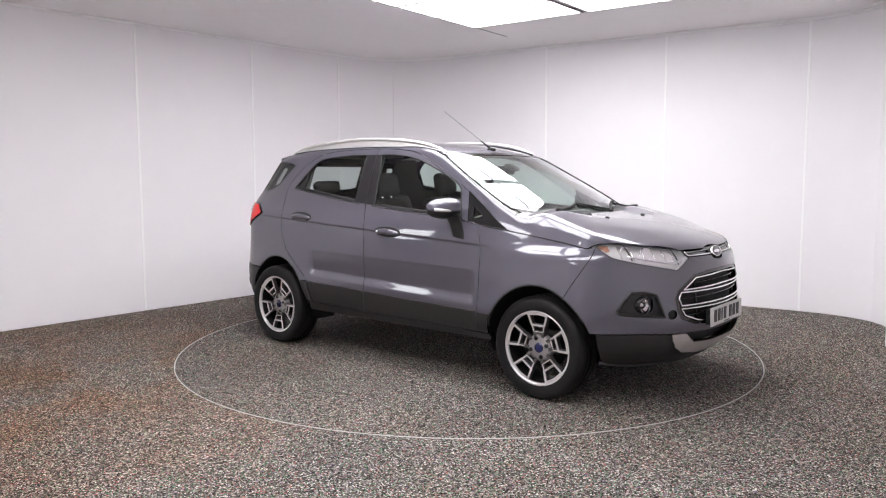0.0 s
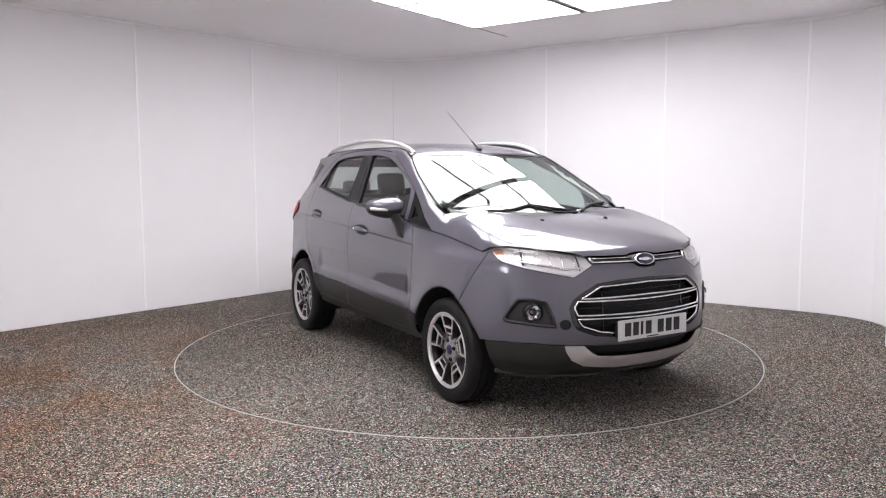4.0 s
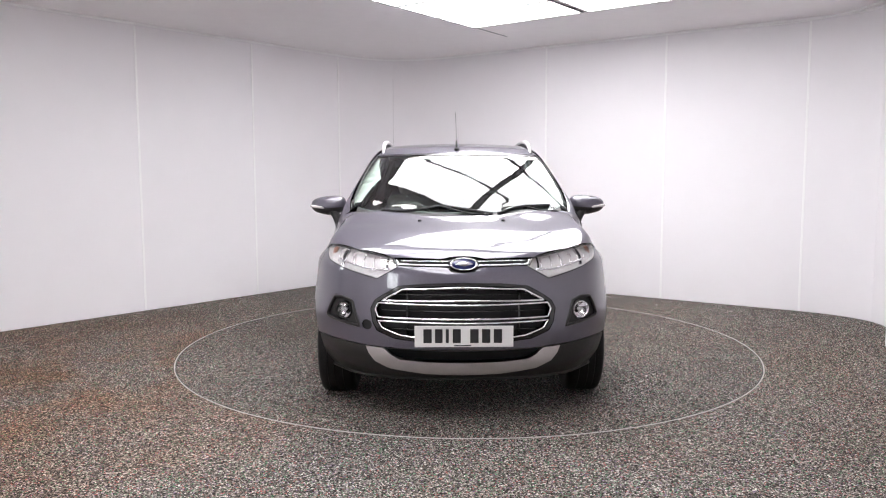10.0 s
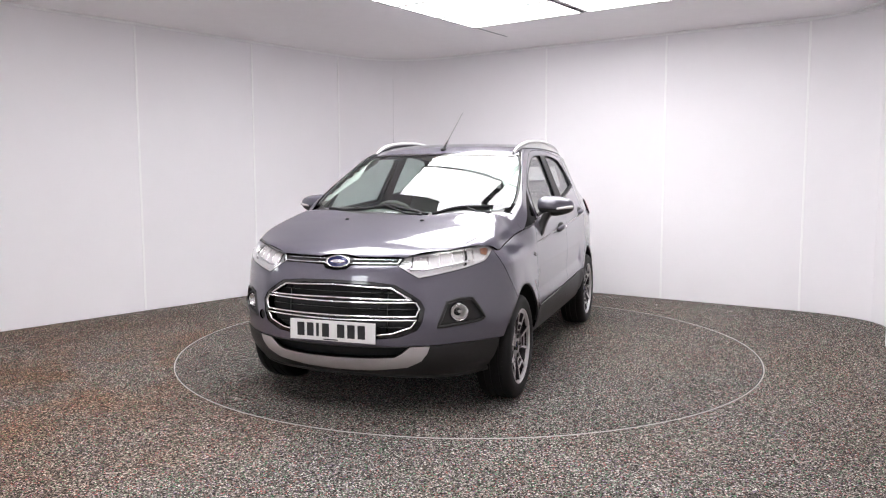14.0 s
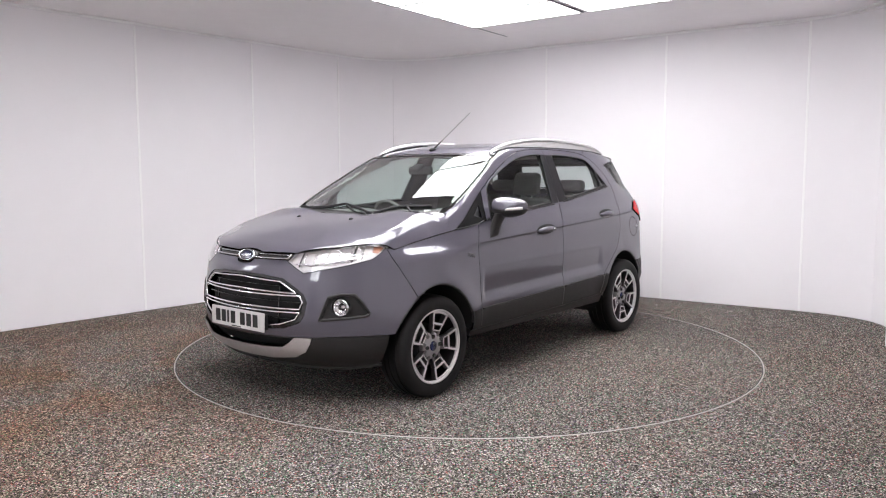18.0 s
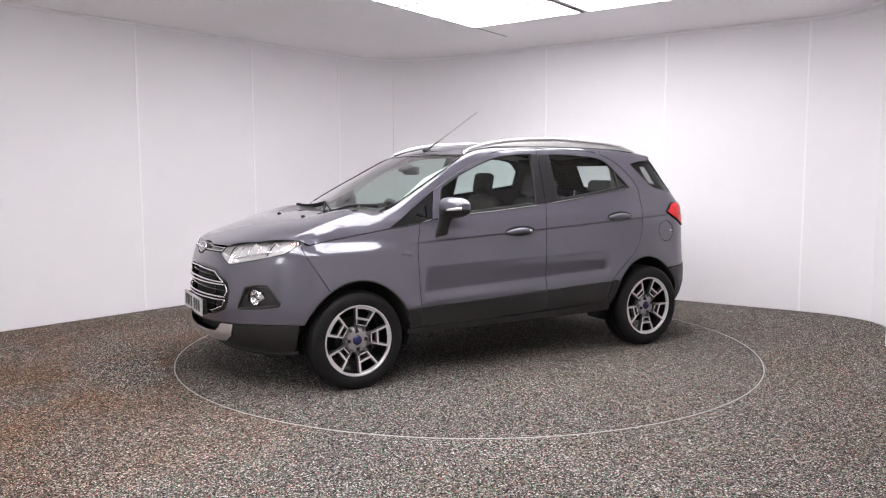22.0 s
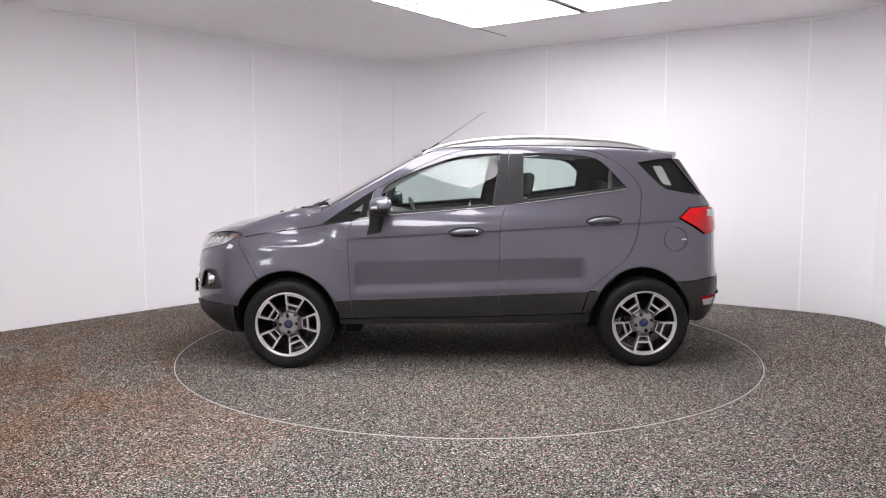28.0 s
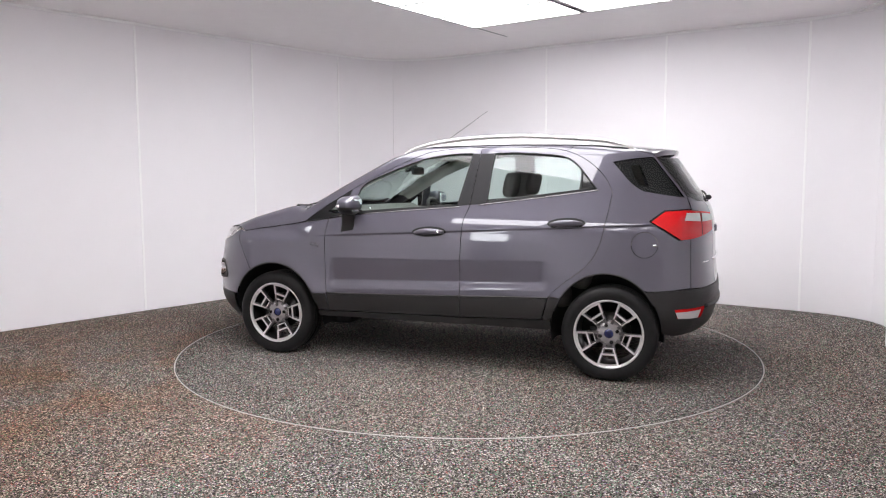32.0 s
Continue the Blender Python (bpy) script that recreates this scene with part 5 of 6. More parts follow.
        low_trim = skin_points(FRONT_C, [lamp_in, lamp_low, lamp_mid, lamp_out, (1.63, 0.772, 0.925)], -0.012, 0.02)
        bm = tube_mesh(low_trim, 0.008, 8, 1.4)
        part("chrome_trim", flipped(bm) if f else bm, SILVER, head, "chrome lower lamp trim")
        for (cx, cy, cz, r, nm) in ((1.855, 0.565, 0.890, 0.047, "main_bowl"), (1.925, 0.452, 0.872, 0.036, "side_bowl"), (1.765, 0.655, 0.912, 0.030, "small_bowl")):
            m = Matrix.Translation((cx - 0.045, e * cy, cz)) @ Matrix.Rotation(radians(e * 22), 4, "Z") @ Matrix.Rotation(radians(84), 4, "Y")
            bm = bmesh.new()
            put_lathe(bm, [(0.008, -0.03), (r * 0.55, -0.022), (r * 0.85, -0.006), (r, 0.012), (r + 0.004, 0.014), (r + 0.004, 0.008)], 28, m)
            bmesh.ops.recalc_face_normals(bm, faces=bm.faces)
            part(nm, bm, LAMP_CHROME, head, "bright reflector bowl")
            bm = bmesh.new()
            put_lathe(bm, [(0.0, 0.012), (0.007, 0.008), (0.009, -0.03)], 14, m)
            bmesh.ops.recalc_face_normals(bm, faces=bm.faces)
            part("bulb_cap", bm, CHROME, head)
        # dark dividers between the chambers, and a bright sweep over them
        for a, b, w in (((1.785, 0.665, 0.858), (1.720, 0.650, 0.955), 0.0035), ((1.958, 0.412, 0.838), (1.935, 0.420, 0.918), 0.0025)):
            bm = tube_mesh(skin_points(FRONT_C, [a, b], -0.030, 0.02), w, 8, 2.2)
            part("lamp_divider", flipped(bm) if f else bm, BLACK_GLOSS, head, "dark lamp divider")
        sweep = [(1.968, 0.400, 0.856), (1.930, 0.490, 0.850), (1.850, 0.600, 0.872), (1.760, 0.690, 0.893)]
        bm = tube_mesh(skin_points(FRONT_C, sweep, -0.022, 0.03), 0.0065, 8)
        part("chrome_trim", flipped(bm) if f else bm, CHROME, head, "chrome lamp trim")
        for k in range(6):
            t = (k + 0.5) / 6
            y0 = 0.40 + 0.32 * t
            pts = skin_points(FRONT_C, [(1.96 - 0.25 * t, y0, 0.832 + 0.045 * t), (1.955 - 0.26 * t, y0 + 0.012, 0.905 + 0.04 * t)], -0.034, 0.03)
            bm = tube_mesh(pts, 0.0035, 6)
            part("reflector_flute", flipped(bm) if f else bm, LAMP_CHROME, head)
        amber = [(1.616, 0.762, 0.942), (1.620, 0.740, 0.953), (1.648, 0.715, 0.950), (1.668, 0.722, 0.925), (1.655, 0.757, 0.915)]
        part("indicator", skin_mesh("indicator", FRONT_C, amber, level=-0.03, rim=0.012, gap=0.0, step=0.015, flip=f), AMBER, head, "amber indicator corner", smooth=False)
        bm = tube_mesh(skin_points(FRONT_C, lamp, -0.002, 0.02, True), 0.0030, 6)
        part("lamp_gasket", flipped(bm) if f else bm, RUBBER, head, "dark seal round the lamp")
        part("lamp_lens", skin_mesh("lamp_lens", FRONT_C, lamp, level=0.001, rim=0.006, gap=0.002, step=0.03, flip=f), LENS, head, "clear lamp cover", smooth=False)

    # ---- lower bumper, skid plate, intake
    arch_low = on_side([(1.640, 0.448), (1.645, 0.36), (1.640, 0.29)])
    low_line = [(1.70, 0.74, 0.245), (1.86, 0.50, 0.235), (1.96, 0.2, 0.245), (1.977, 0.0, 0.25)]
    half_low = list(reversed(clad_line))[:-1] + arch_low + low_line
    low = half_low + mirrored(list(reversed(half_low)))[1:-1]
    intake = [(2.07, 0.0, 0.428), (2.05, 0.25, 0.430), (2.006, 0.425, 0.433), (2.010, 0.390, 0.398), (2.02, 0.350, 0.380), (2.05, 0.15, 0.370), (2.058, 0.0, 0.368)]
    intake_loop = intake + mirrored(list(reversed(intake[1:-1])))
    lb = panel("lower_bumper", FRONT_C, low, CLAD, car, "black grained lower bumper", step=0.025, level=0.004, holes=[intake_loop])
    panel("intake_backing", NOSE_C, intake_loop, BLACK_MATT, lb, level=-0.05, rim=0, gap=-0.012, step=0.04)
    skid = [(2.056, 0.0, 0.365), (2.045, 0.2, 0.368), (2.02, 0.345, 0.378), (2.008, 0.388, 0.402), (2.005, 0.432, 0.440), (1.962, 0.530, 0.442), (1.957, 0.515, 0.402), (1.954, 0.480, 0.356), (1.95, 0.40, 0.316), (1.97, 0.2, 0.288), (1.978, 0.0, 0.281)]
    panel("skid_plate", NOSE_C, skid + mirrored(list(reversed(skid[1:-1]))), SKID, lb, "satin silver skid plate", level=0.014, rim=0.02, gap=0.0, step=0.025)
    bead("lower_lip", FRONT_C, [(1.66, 0.79, 0.262), (1.78, 0.64, 0.246), (1.90, 0.42, 0.243), (1.96, 0.2, 0.247), (1.975, 0.0, 0.25)], 0.012, CLAD, (lb, lb), level=-0.002)

    # ---- tail: gate, lamps, bumper, glass, spoiler
    gate_edge = on_side([(-1.752, 1.14), (-1.755, 0.955), (-1.76, 0.80), (-1.765, 0.632)])
    glass_low = [(-1.80, 0.55, 1.190), (-1.84, 0.3, 1.178), (-1.86, 0.0, 1.175)]
    gl_side = on_side([(-1.51, 1.478), (-1.575, 1.395), (-1.65, 1.30), (-1.715, 1.215)])
    bump_top = [(-1.823, 0.651, 0.622), (-1.904, 0.40, 0.630), (-1.93, 0.0, 0.634)]
    gate = on_side([(-1.72, 1.222), (-1.752, 1.14), (-1.755, 0.955), (-1.76, 0.80), (-1.765, 0.632)]) + bump_top
    gate = gate + mirrored(list(reversed(gate)))[1:] + mirrored(glass_low) + list(reversed(glass_low[:-1]))
    tg = panel("tailgate", REAR_C, gate, PAINT, car, "painted grey tailgate", step=0.04)
    glass = gl_side + glass_low + mirrored(list(reversed(glass_low[:-1]))) + mirrored(list(reversed(gl_side)))
    panel("rear_screen", STERN_C, glass, GLASS_REAR, tg, "rear screen", level=-0.004, rim=0.004, step=0.05)
    frit_hole = [(x, y * 0.80, 1.335 + (z - 1.335) * 0.74) for x, y, z in glass]
    panel("screen_border", STERN_C, glass, BLACK_MATT, tg, "black screen border", level=-0.010, rim=0.0, gap=0.0, step=0.04, holes=[frit_hole])
    part("gate_strip", tube_mesh(skin_points(STERN_C, [(-1.9, 0.42, 0.80), (-1.9, 0.0, 0.80), (-1.9, -0.42, 0.80)], 0.006, 0.05), 0.012, 8, 0.6), CHROME, tg, "bright tailgate strip")
    part("gate_grip", box_mesh((-1.898, 0.0, 0.985), (0.03, 0.30, 0.05), 0.012), PAINT, tg)
    part("script_badge", tube_mesh(skin_points(REAR_C, [(-1.84, 0.60, 0.790), (-1.87, 0.50, 0.790)], 0.001, 0.02), 0.006, 6, 0.5), CHROME, tg, "small chrome badge strip")
    wip = new("rear_wiper")
    wip.parent = car
    part("wiper_spindle", ellipsoid((-1.850, 0.05, 1.200), (0.022, 0.028, 0.018)), BLACK_MATT, wip)
    part("wiper_arm", tube_mesh(skin_points(STERN_C, [(-1.85, 0.05, 1.205), (-1.8, -0.20, 1.225), (-1.8, -0.38, 1.235)], 0.012, 0.04), 0.007, 6), BLACK_MATT, wip)
    outer = [(-1.500, 0.783, 1.060), (-1.587, 0.748, 1.127), (-1.704, 0.711, 1.134), (-1.800, 0.605, 1.128), (-1.818, 0.61, 0.963), (-1.755, 0.70, 0.950), (-1.687, 0.77, 0.943)]
    inner_l = [(-1.803, 0.600, 1.128), (-1.862, 0.42, 1.112), (-1.885, 0.36, 1.060), (-1.885, 0.38, 1.000), (-1.822, 0.605, 0.965)]
    clear_o = [(-1.716, 0.709, 1.118), (-1.793, 0.608, 1.114), (-1.801, 0.616, 1.058), (-1.703, 0.738, 1.067)]
    clear_i = [(-1.806, 0.590, 1.114), (-1.865, 0.405, 1.100), (-1.875, 0.40, 1.058), (-1.812, 0.60, 1.056)]
    for e in (1, -1):
        f = e < 0
        t = new("tail_lamp")
        t.parent = car
        tagged(t, "large red tail lamp with a clear reversing section")
        for nm, lp, mat, lv, lb_ in (("lamp_base", outer, BLACK_GLOSS, 0.001, ""), ("red_lens", outer, RED_LENS, 0.010, "glossy red lens"), ("red_lens", inner_l, RED_LENS, 0.010, "glossy red lens"), ("clear_lens", clear_o, CLEAR_LENS, 0.0135, "clear white lens"), ("clear_lens", clear_i, CLEAR_LENS, 0.0135, "clear white lens")):
            part(nm, skin_mesh(nm, REAR_C, lp, level=lv, rim=0.012, gap=-0.002 if nm == "lamp_base" else 0.0015, step=0.02, flip=f), mat, t, lb_, smooth=False)
    arch_rb = on_side([(-1.490, 0.605), (-1.545, 0.52), (-1.578, 0.43), (-1.590, 0.33)])
    rl = [(-1.765, 0.72, 0.626), (-1.673, 0.794, 0.620)]
    bl = [(-1.66, 0.76, 0.312), (-1.793, 0.581, 0.325), (-1.863, 0.42, 0.350), (-1.88, 0.0, 0.350)]
    half_b = list(reversed(bump_top)) + rl + [(-1.56, 0.835, 0.612)] + arch_rb + bl
    rb = panel("rear_bumper", REAR_C, half_b + mirrored(list(reversed(half_b)))[1:-1], CLAD, car, "black grained rear bumper", level=0.004, rim=0.014)
    refl = [(-1.665, 0.807, 0.497), (-1.76, 0.72, 0.500), (-1.849, 0.596, 0.502), (-1.835, 0.615, 0.452), (-1.821, 0.628, 0.428), (-1.75, 0.71, 0.433), (-1.684, 0.79, 0.438)]
    cl = [(-1.669, 0.803, 0.478), (-1.76, 0.72, 0.482), (-1.812, 0.64, 0.482), (-1.800, 0.655, 0.431), (-1.75, 0.71, 0.432), (-1.686, 0.789, 0.437)]
    for e in (1, -1):
        r = part("rear_reflector", skin_mesh("rear_reflector", REAR_C, refl, level=0.008, rim=0.010, gap=0, step=0.02, flip=e < 0), RED_LENS, rb, "red bumper reflector", smooth=False)
        part("reflector_lens", skin_mesh("reflector_lens", REAR_C, cl, level=0.011, rim=0.005, gap=0, step=0.02, flip=e < 0), CLEAR_LENS, r, "clear lower lens", smooth=False)
    part("bumper_step", tube_mesh(skin_points(REAR_C, [(-1.83, 0.60, 0.50), (-1.90, 0.40, 0.495), (-1.92, 0.0, 0.495), (-1.90, -0.40, 0.495), (-1.83, -0.60, 0.50)], 0.004, 0.04), 0.016, 10, 0.8), CLAD, rb)
    # roof spoiler: a lofted blade
    bm = bmesh.new()
    rings = []
    for k in range(31):
        y = -0.575 + 1.15 * k / 30
        u = abs(y) / 0.575
        back = -1.635 + 0.075 * u ** 2 + 0.05 * u ** 6
        zt = float(TOP_C.lift([(-1.34, min(0.54, abs(y)))])[0][2])
        drop = 0.012 * u ** 2
        sec = [(-1.35, zt - 0.012), (-1.38, zt - 0.003), (-1.48, zt - 0.014 - drop * 0.3), (back + 0.02, 1.540 - drop), (back + 0.003, 1.534 - drop), (back, 1.524 - drop), (back + 0.008, 1.500 - drop), (back + 0.05, 1.494 - drop), (-1.50, 1.470 - drop)]
        rings.append([bm.verts.new((a, y, b - 0.018 * max(0, (u - 0.7) / 0.3) ** 3)) for a, b in sec])
    for a, b in zip(rings, rings[1:]):
        for k in range(len(a)):
            j = (k + 1) % len(a)
            bm.faces.new((a[k], a[j], b[j], b[k]))
    bm.faces.new(rings[0])
    bm.faces.new(list(reversed(rings[-1])))
    bmesh.ops.recalc_face_normals(bm, faces=bm.faces)
    sp = part("roof_spoiler", bm, PAINT, car, "painted roof spoiler", angle=40)
    part("stop_lamp", box_mesh((-1.612, 0, 1.508), (0.012, 0.30, 0.014), 0.003), RED_LENS, sp, "red high stop lamp", smooth=False)

    # ---- sills, arch liners, floor
    sill = on_side([(0.895, 0.312), (0.90, 0.352), (0.79, 0.356), (-0.23, 0.368), (-0.81, 0.386), (-0.865, 0.40), (-0.875, 0.314)])
    panel("sill", SIDE_C, sill, CLAD, car, "black sill cover", both=True, rim=0.06, level=-0.004)
    wing_clad = on_side([(0.797, 0.365), (0.816, 0.491), (0.928, 0.491)] + arch_line(0, 155, 172, 6, 1.004))
    panel("wing_cladding", SIDE_C, wing_clad, CLAD, car, "black grained cladding behind the wheel", both=True, level=0.006, rim=0.012, step=0.02)
    for i, (cx, cz, rx, rz) in enumerate(ARCHES):
        for e in (1, -1):
            bm = bmesh.new()
            rows = []
            for k in range(25):
                a = radians(-12 + 204 * k / 24)
                px, pz = cx + (rx + 0.012) * math.cos(a), cz + (rz + 0.012) * math.sin(a)
                zz = min(max(pz, 0.2), 0.9)
                yo = float(SIDE_C.lift([(px, zz)])[0][1]) - 0.012
                rows.append([bm.verts.new((px, e * yo, pz)), bm.verts.new((px, e * 0.58, pz)), bm.verts.new((cx + 0.1 * math.cos(a), e * 0.56, cz + 0.1 * math.sin(a)))])
            for a, b in zip(rows, rows[1:]):
                for k in range(2):
                    bm.faces.new((a[k], a[k + 1], b[k + 1], b[k]))
            part("arch_liner", bm, BLACK_MATT, car)
    bead("arch_lip", SIDE_C, on_side(arch_line(0, 165, 30, 30, 0.992)), 0.007, CLAD, (car, car), "thin black arch lip", level=-0.006)
    bead("arch_lip", SIDE_C, on_side([(-1.235 + 0.357 * math.cos(radians(a)), 0.315 + 0.402 * math.sin(radians(a))) for a in np.linspace(150, 20, 28)]), 0.007, CLAD, (car, car), "thin black arch lip", level=-0.006)
    part("floor_pan", box_mesh((0.02, 0, 0.325), (1.72, 1.26, 0.10), 0.02), BLACK_MATT, car, angle=40)
    part("engine_bay", box_mesh((1.27, 0, 0.50), (1.0, 1.10, 0.60), 0.03), BLACK_MATT, car, angle=40)
    part("boot_tub", box_mesh((-1.32, 0, 0.60), (0.86, 1.10, 0.54), 0.03), BLACK_MATT, car, angle=40)
    part("exhaust", tube_mesh([(-0.9, -0.3, 0.25), (-1.3, -0.38, 0.24), (-1.78, -0.40, 0.27)], 0.025, 10), BRAKE, car, "steel exhaust pipe")

    # ---- roof rails, aerial
    base_pts = [(0.30, 0.560), (0.20, 0.566), (0.05, 0.572), (-0.2, 0.576), (-0.56, 0.576), (-0.93, 0.572), (-1.18, 0.566), (-1.37, 0.560)]
    tops = [1.545, 1.578, 1.612, 1.640, 1.651, 1.632, 1.607, 1.558]
    rail_line = spline([(x, y - 0.01, z - 0.016) for (x, y), z in zip(base_pts, tops)], 5)
    for e in (1, -1):
        bm = tube_mesh(rail_line, [0.005 + 0.012 * min(1, 5 * k / len(rail_line), 5 * (1 - k / len(rail_line))) ** 0.7 for k in range(len(rail_line))], 10, 0.85)
        rail = part("roof_rail", flipped(bm) if e < 0 else bm, SILVER, car, "satin silver roof rail")
        bm = bmesh.new()
        rows = []
        for x, y, z in rail_line:
            zr = float(TOP_C.lift([(x, y)])[0][2]) - 0.01
            rows.append([bm.verts.new((x, (y - 0.010) * e, zr)), bm.verts.new((x, (y - 0.008) * e, max(z, zr + 0.002))), bm.verts.new((x, (y + 0.008) * e, max(z, zr + 0.002))), bm.verts.new((x, (y + 0.013) * e, zr - 0.004))])
        inner = bmesh.new()
        spots = [[inner.verts.new(v.co) for v in r[:2]] for r in rows]
        for a, b in zip(rows, rows[1:]):
            for k in (1, 2):
                bm.faces.new((a[k], a[k + 1], b[k + 1], b[k]))
        for a, b in zip(spots, spots[1:]):
            inner.faces.new((a[0], a[1], b[1], b[0]))
        bmesh.ops.recalc_face_normals(bm, faces=bm.faces)
        part("rail_base", bm, SILVER, rail)
        part("rail_foot", inner, BLACK_MATT, rail, "dark inner rail foot")
        bm = tube_mesh([(x, y + 0.014, float(TOP_C.lift([(x, y + 0.014)])[0][2]) + 0.001) for x, y, z in rail_line[1:-1]], 0.004, 6)
        part("rail_gasket", flipped(bm) if e < 0 else bm, RUBBER, rail, "thin black rail gasket")
    zr = float(TOP_C.lift([(0.285, 0.0)])[0][2])
    ant = new("aerial")
    ant.parent = car
    part("aerial_base", ellipsoid((0.285, 0, zr + 0.004), (0.040, 0.020, 0.016)), BLACK_MATT, ant)
    a, b = Vector((0.282, 0, zr + 0.008)), Vector((-0.179, 0, 1.866))
    part("aerial_rod", tube_mesh([a, a.lerp(b, 0.12), a.lerp(b, 0.2), a.lerp(b, 0.22), b], [0.0075, 0.007, 0.006, 0.0018, 0.0014], 8), BLACK_MATT, ant, "thin black aerial rod")

    # ---- mirrors
    for e in (1, -1):
        f = e < 0
        mir = new("door_mirror")
        mir.parent = car
        tagged(mir, "door mirror with painted cap, black foot and clear indicator")

        def mirror_shell(lo, hi, grow=0.0):
            """The head: a rounded wedge, flat behind, thinner at its outer end."""
            bm = bmesh.new()
            bmesh.ops.create_uvsphere(bm, u_segments=48, v_segments=32, radius=1)
            for v in list(bm.verts):
                x, y, z = v.co
                v.co = (x, y, max(min(z, hi), lo))
            bmesh.ops.remove_doubles(bm, verts=bm.verts, dist=1e-4)
            for v in bm.verts:
                x, y, z = v.co
                sx = math.copysign(abs(x) ** 0.75, x)
                sy = math.copysign(abs(y) ** 0.62, y)
                sz = math.copysign(abs(z) ** 0.72, z)
                yy = 0.926 + (0.122 + grow) * sy
                out = max(0.0, sy)
                xx = 0.568 + (0.106 + grow) * max(0, sx) * (1 - 0.30 * out) + 0.045 * min(0.0, sx) - 0.02 * (yy - 0.85)
                zz = 1.148 + (0.067 + grow) * sz * (1 - 0.20 * out if sz > 0 else 1 - 0.30 * out) + 0.010 * max(0, -sy)
                v.co = (xx, yy, zz)
            bmesh.ops.recalc_face_normals(bm, faces=bm.faces)
            return flipped(bm) if f else bm
        part("mirror_housing", mirror_shell(-1.0, -0.10), CLAD, mir, "black lower mirror housing", angle=50)
        part("mirror_cap", mirror_shell(-0.12, 1.0, 0.0022), PAINT, mir, "painted mirror cap", angle=50)
        ind = [(0.608, 1.043, 1.146), (0.632, 1.020, 1.144), (0.648, 0.985, 1.141), (0.658, 0.945, 1.138)]
        bm = tube_mesh(spline(ind, 4), 0.012, 8, 0.9)
        part("mirror_indicator", flipped(bm) if f else bm, CLEAR_LENS, mir, "clear indicator strip")
        bm = bmesh.new()
        put_box(bm, (0.527, 0.912, 1.150), (0.006, 0.155, 0.085), None, 0.002)
        part("mirror_glass", flipped(bm) if f else bm, CHROME, mir, "mirror glass", angle=40)
        # foot: a broad blade, turned in to the door
        bm = bmesh.new()
        rings = []
        for k in range(9):
            u = k / 8
            cy, cz = 0.836 + 0.020 * u + 0.03 * u ** 3, 0.958 + 0.152 * u
            cx, hx, hy = 0.647 - 0.030 * u, 0.056 - 0.010 * math.sin(math.pi * u), 0.020 + 0.014 * u
            rings.append([bm.verts.new((cx + hx * math.copysign(abs(math.cos(a)) ** 0.7, math.cos(a)), cy + hy * math.copysign(abs(math.sin(a)) ** 0.8, math.sin(a)), cz - 0.012 * math.cos(a) * (1 - u))) for a in [2 * math.pi * q / 20 for q in range(20)]])
        for a, b in zip(rings, rings[1:]):
            for q in range(20):
                bm.faces.new((a[q], a[(q + 1) % 20], b[(q + 1) % 20], b[q]))
        bm.faces.new(list(reversed(rings[0])))
        bm.faces.new(rings[-1])
        bmesh.ops.recalc_face_normals(bm, faces=bm.faces)
        part("mirror_foot", flipped(bm) if f else bm, CLAD, mir, "black mirror foot", angle=60)

    # ---- cabin
    bm = bmesh.new()
    rings = []
    for k in range(21):
        y = -0.70 + 1.40 * k / 20
        u = abs(y) / 0.70
        fx = 1.08 - 0.22 * u ** 2
        sec = [(0.62, 0.55), (0.47, 0.72), (0.40, 0.86), (0.40, 0.98), (0.44, 1.035), (0.52, 1.055), (0.70, 1.085), (fx - 0.1, 1.110), (fx, 1.10), (fx, 0.6)]
        hood = 0.035 * math.exp(-((y + 0.36) / 0.17) ** 2) + 0.02 * math.exp(-(y / 0.2) ** 2)
        rings.append([bm.verts.new((a, y, b + (hood if 2 < i < 7 else 0))) for i, (a, b) in enumerate(sec)])
    for a, b in zip(rings, rings[1:]):
        for k in range(len(a) - 1):
            bm.faces.new((a[k], a[k + 1], b[k + 1], b[k]))
    bmesh.ops.recalc_face_normals(bm, faces=bm.faces)
    dash = part("dashboard", bm, TRIM, car, "charcoal dashboard", angle=50)
    part("centre_console", box_mesh((0.30, 0, 0.72), (0.40, 0.28, 0.42), 0.04), TRIM, dash, angle=40)
    for y in (-0.20, 0.20, -0.62, 0.62):
        bm = bmesh.new()
        put_lathe(bm, [(0.030, 0.0), (0.036, 0.006), (0.042, 0.0)], 20, Matrix.Translation((0.402, y, 0.96)) @ Matrix.Rotation(radians(-90), 4, "Y"))
        part("air_vent", bm, SILVER, dash, "silver vent ring")
    steer = new("steering_wheel")
    steer.parent = car
    m = Matrix.Translation((0.36, -0.36, 1.00)) @ Matrix.Rotation(radians(-64), 4, "Y")
    bm = bmesh.new()
    pts = [(0.18 * math.cos(2 * math.pi * k / 36), 0.18 * math.sin(2 * math.pi * k / 36), 0) for k in range(37)]
    put_tube(bm, pts, 0.015, 8, False)
    bmesh.ops.recalc_face_normals(bm, faces=bm.faces)
    bmesh.ops.transform(bm, matrix=m, verts=bm.verts)
    part("steering_rim", bm, TRIM, steer)
    bm = bmesh.new()
    put_box(bm, (0, 0, -0.01), (0.13, 0.14, 0.05), None, 0.02)
    for a in (90, -90, 180):
        put_box(bm, (0.11, 0, -0.008), (0.12, 0.035, 0.018), Matrix.Rotation(radians(a), 4, "Z"), 0.004)
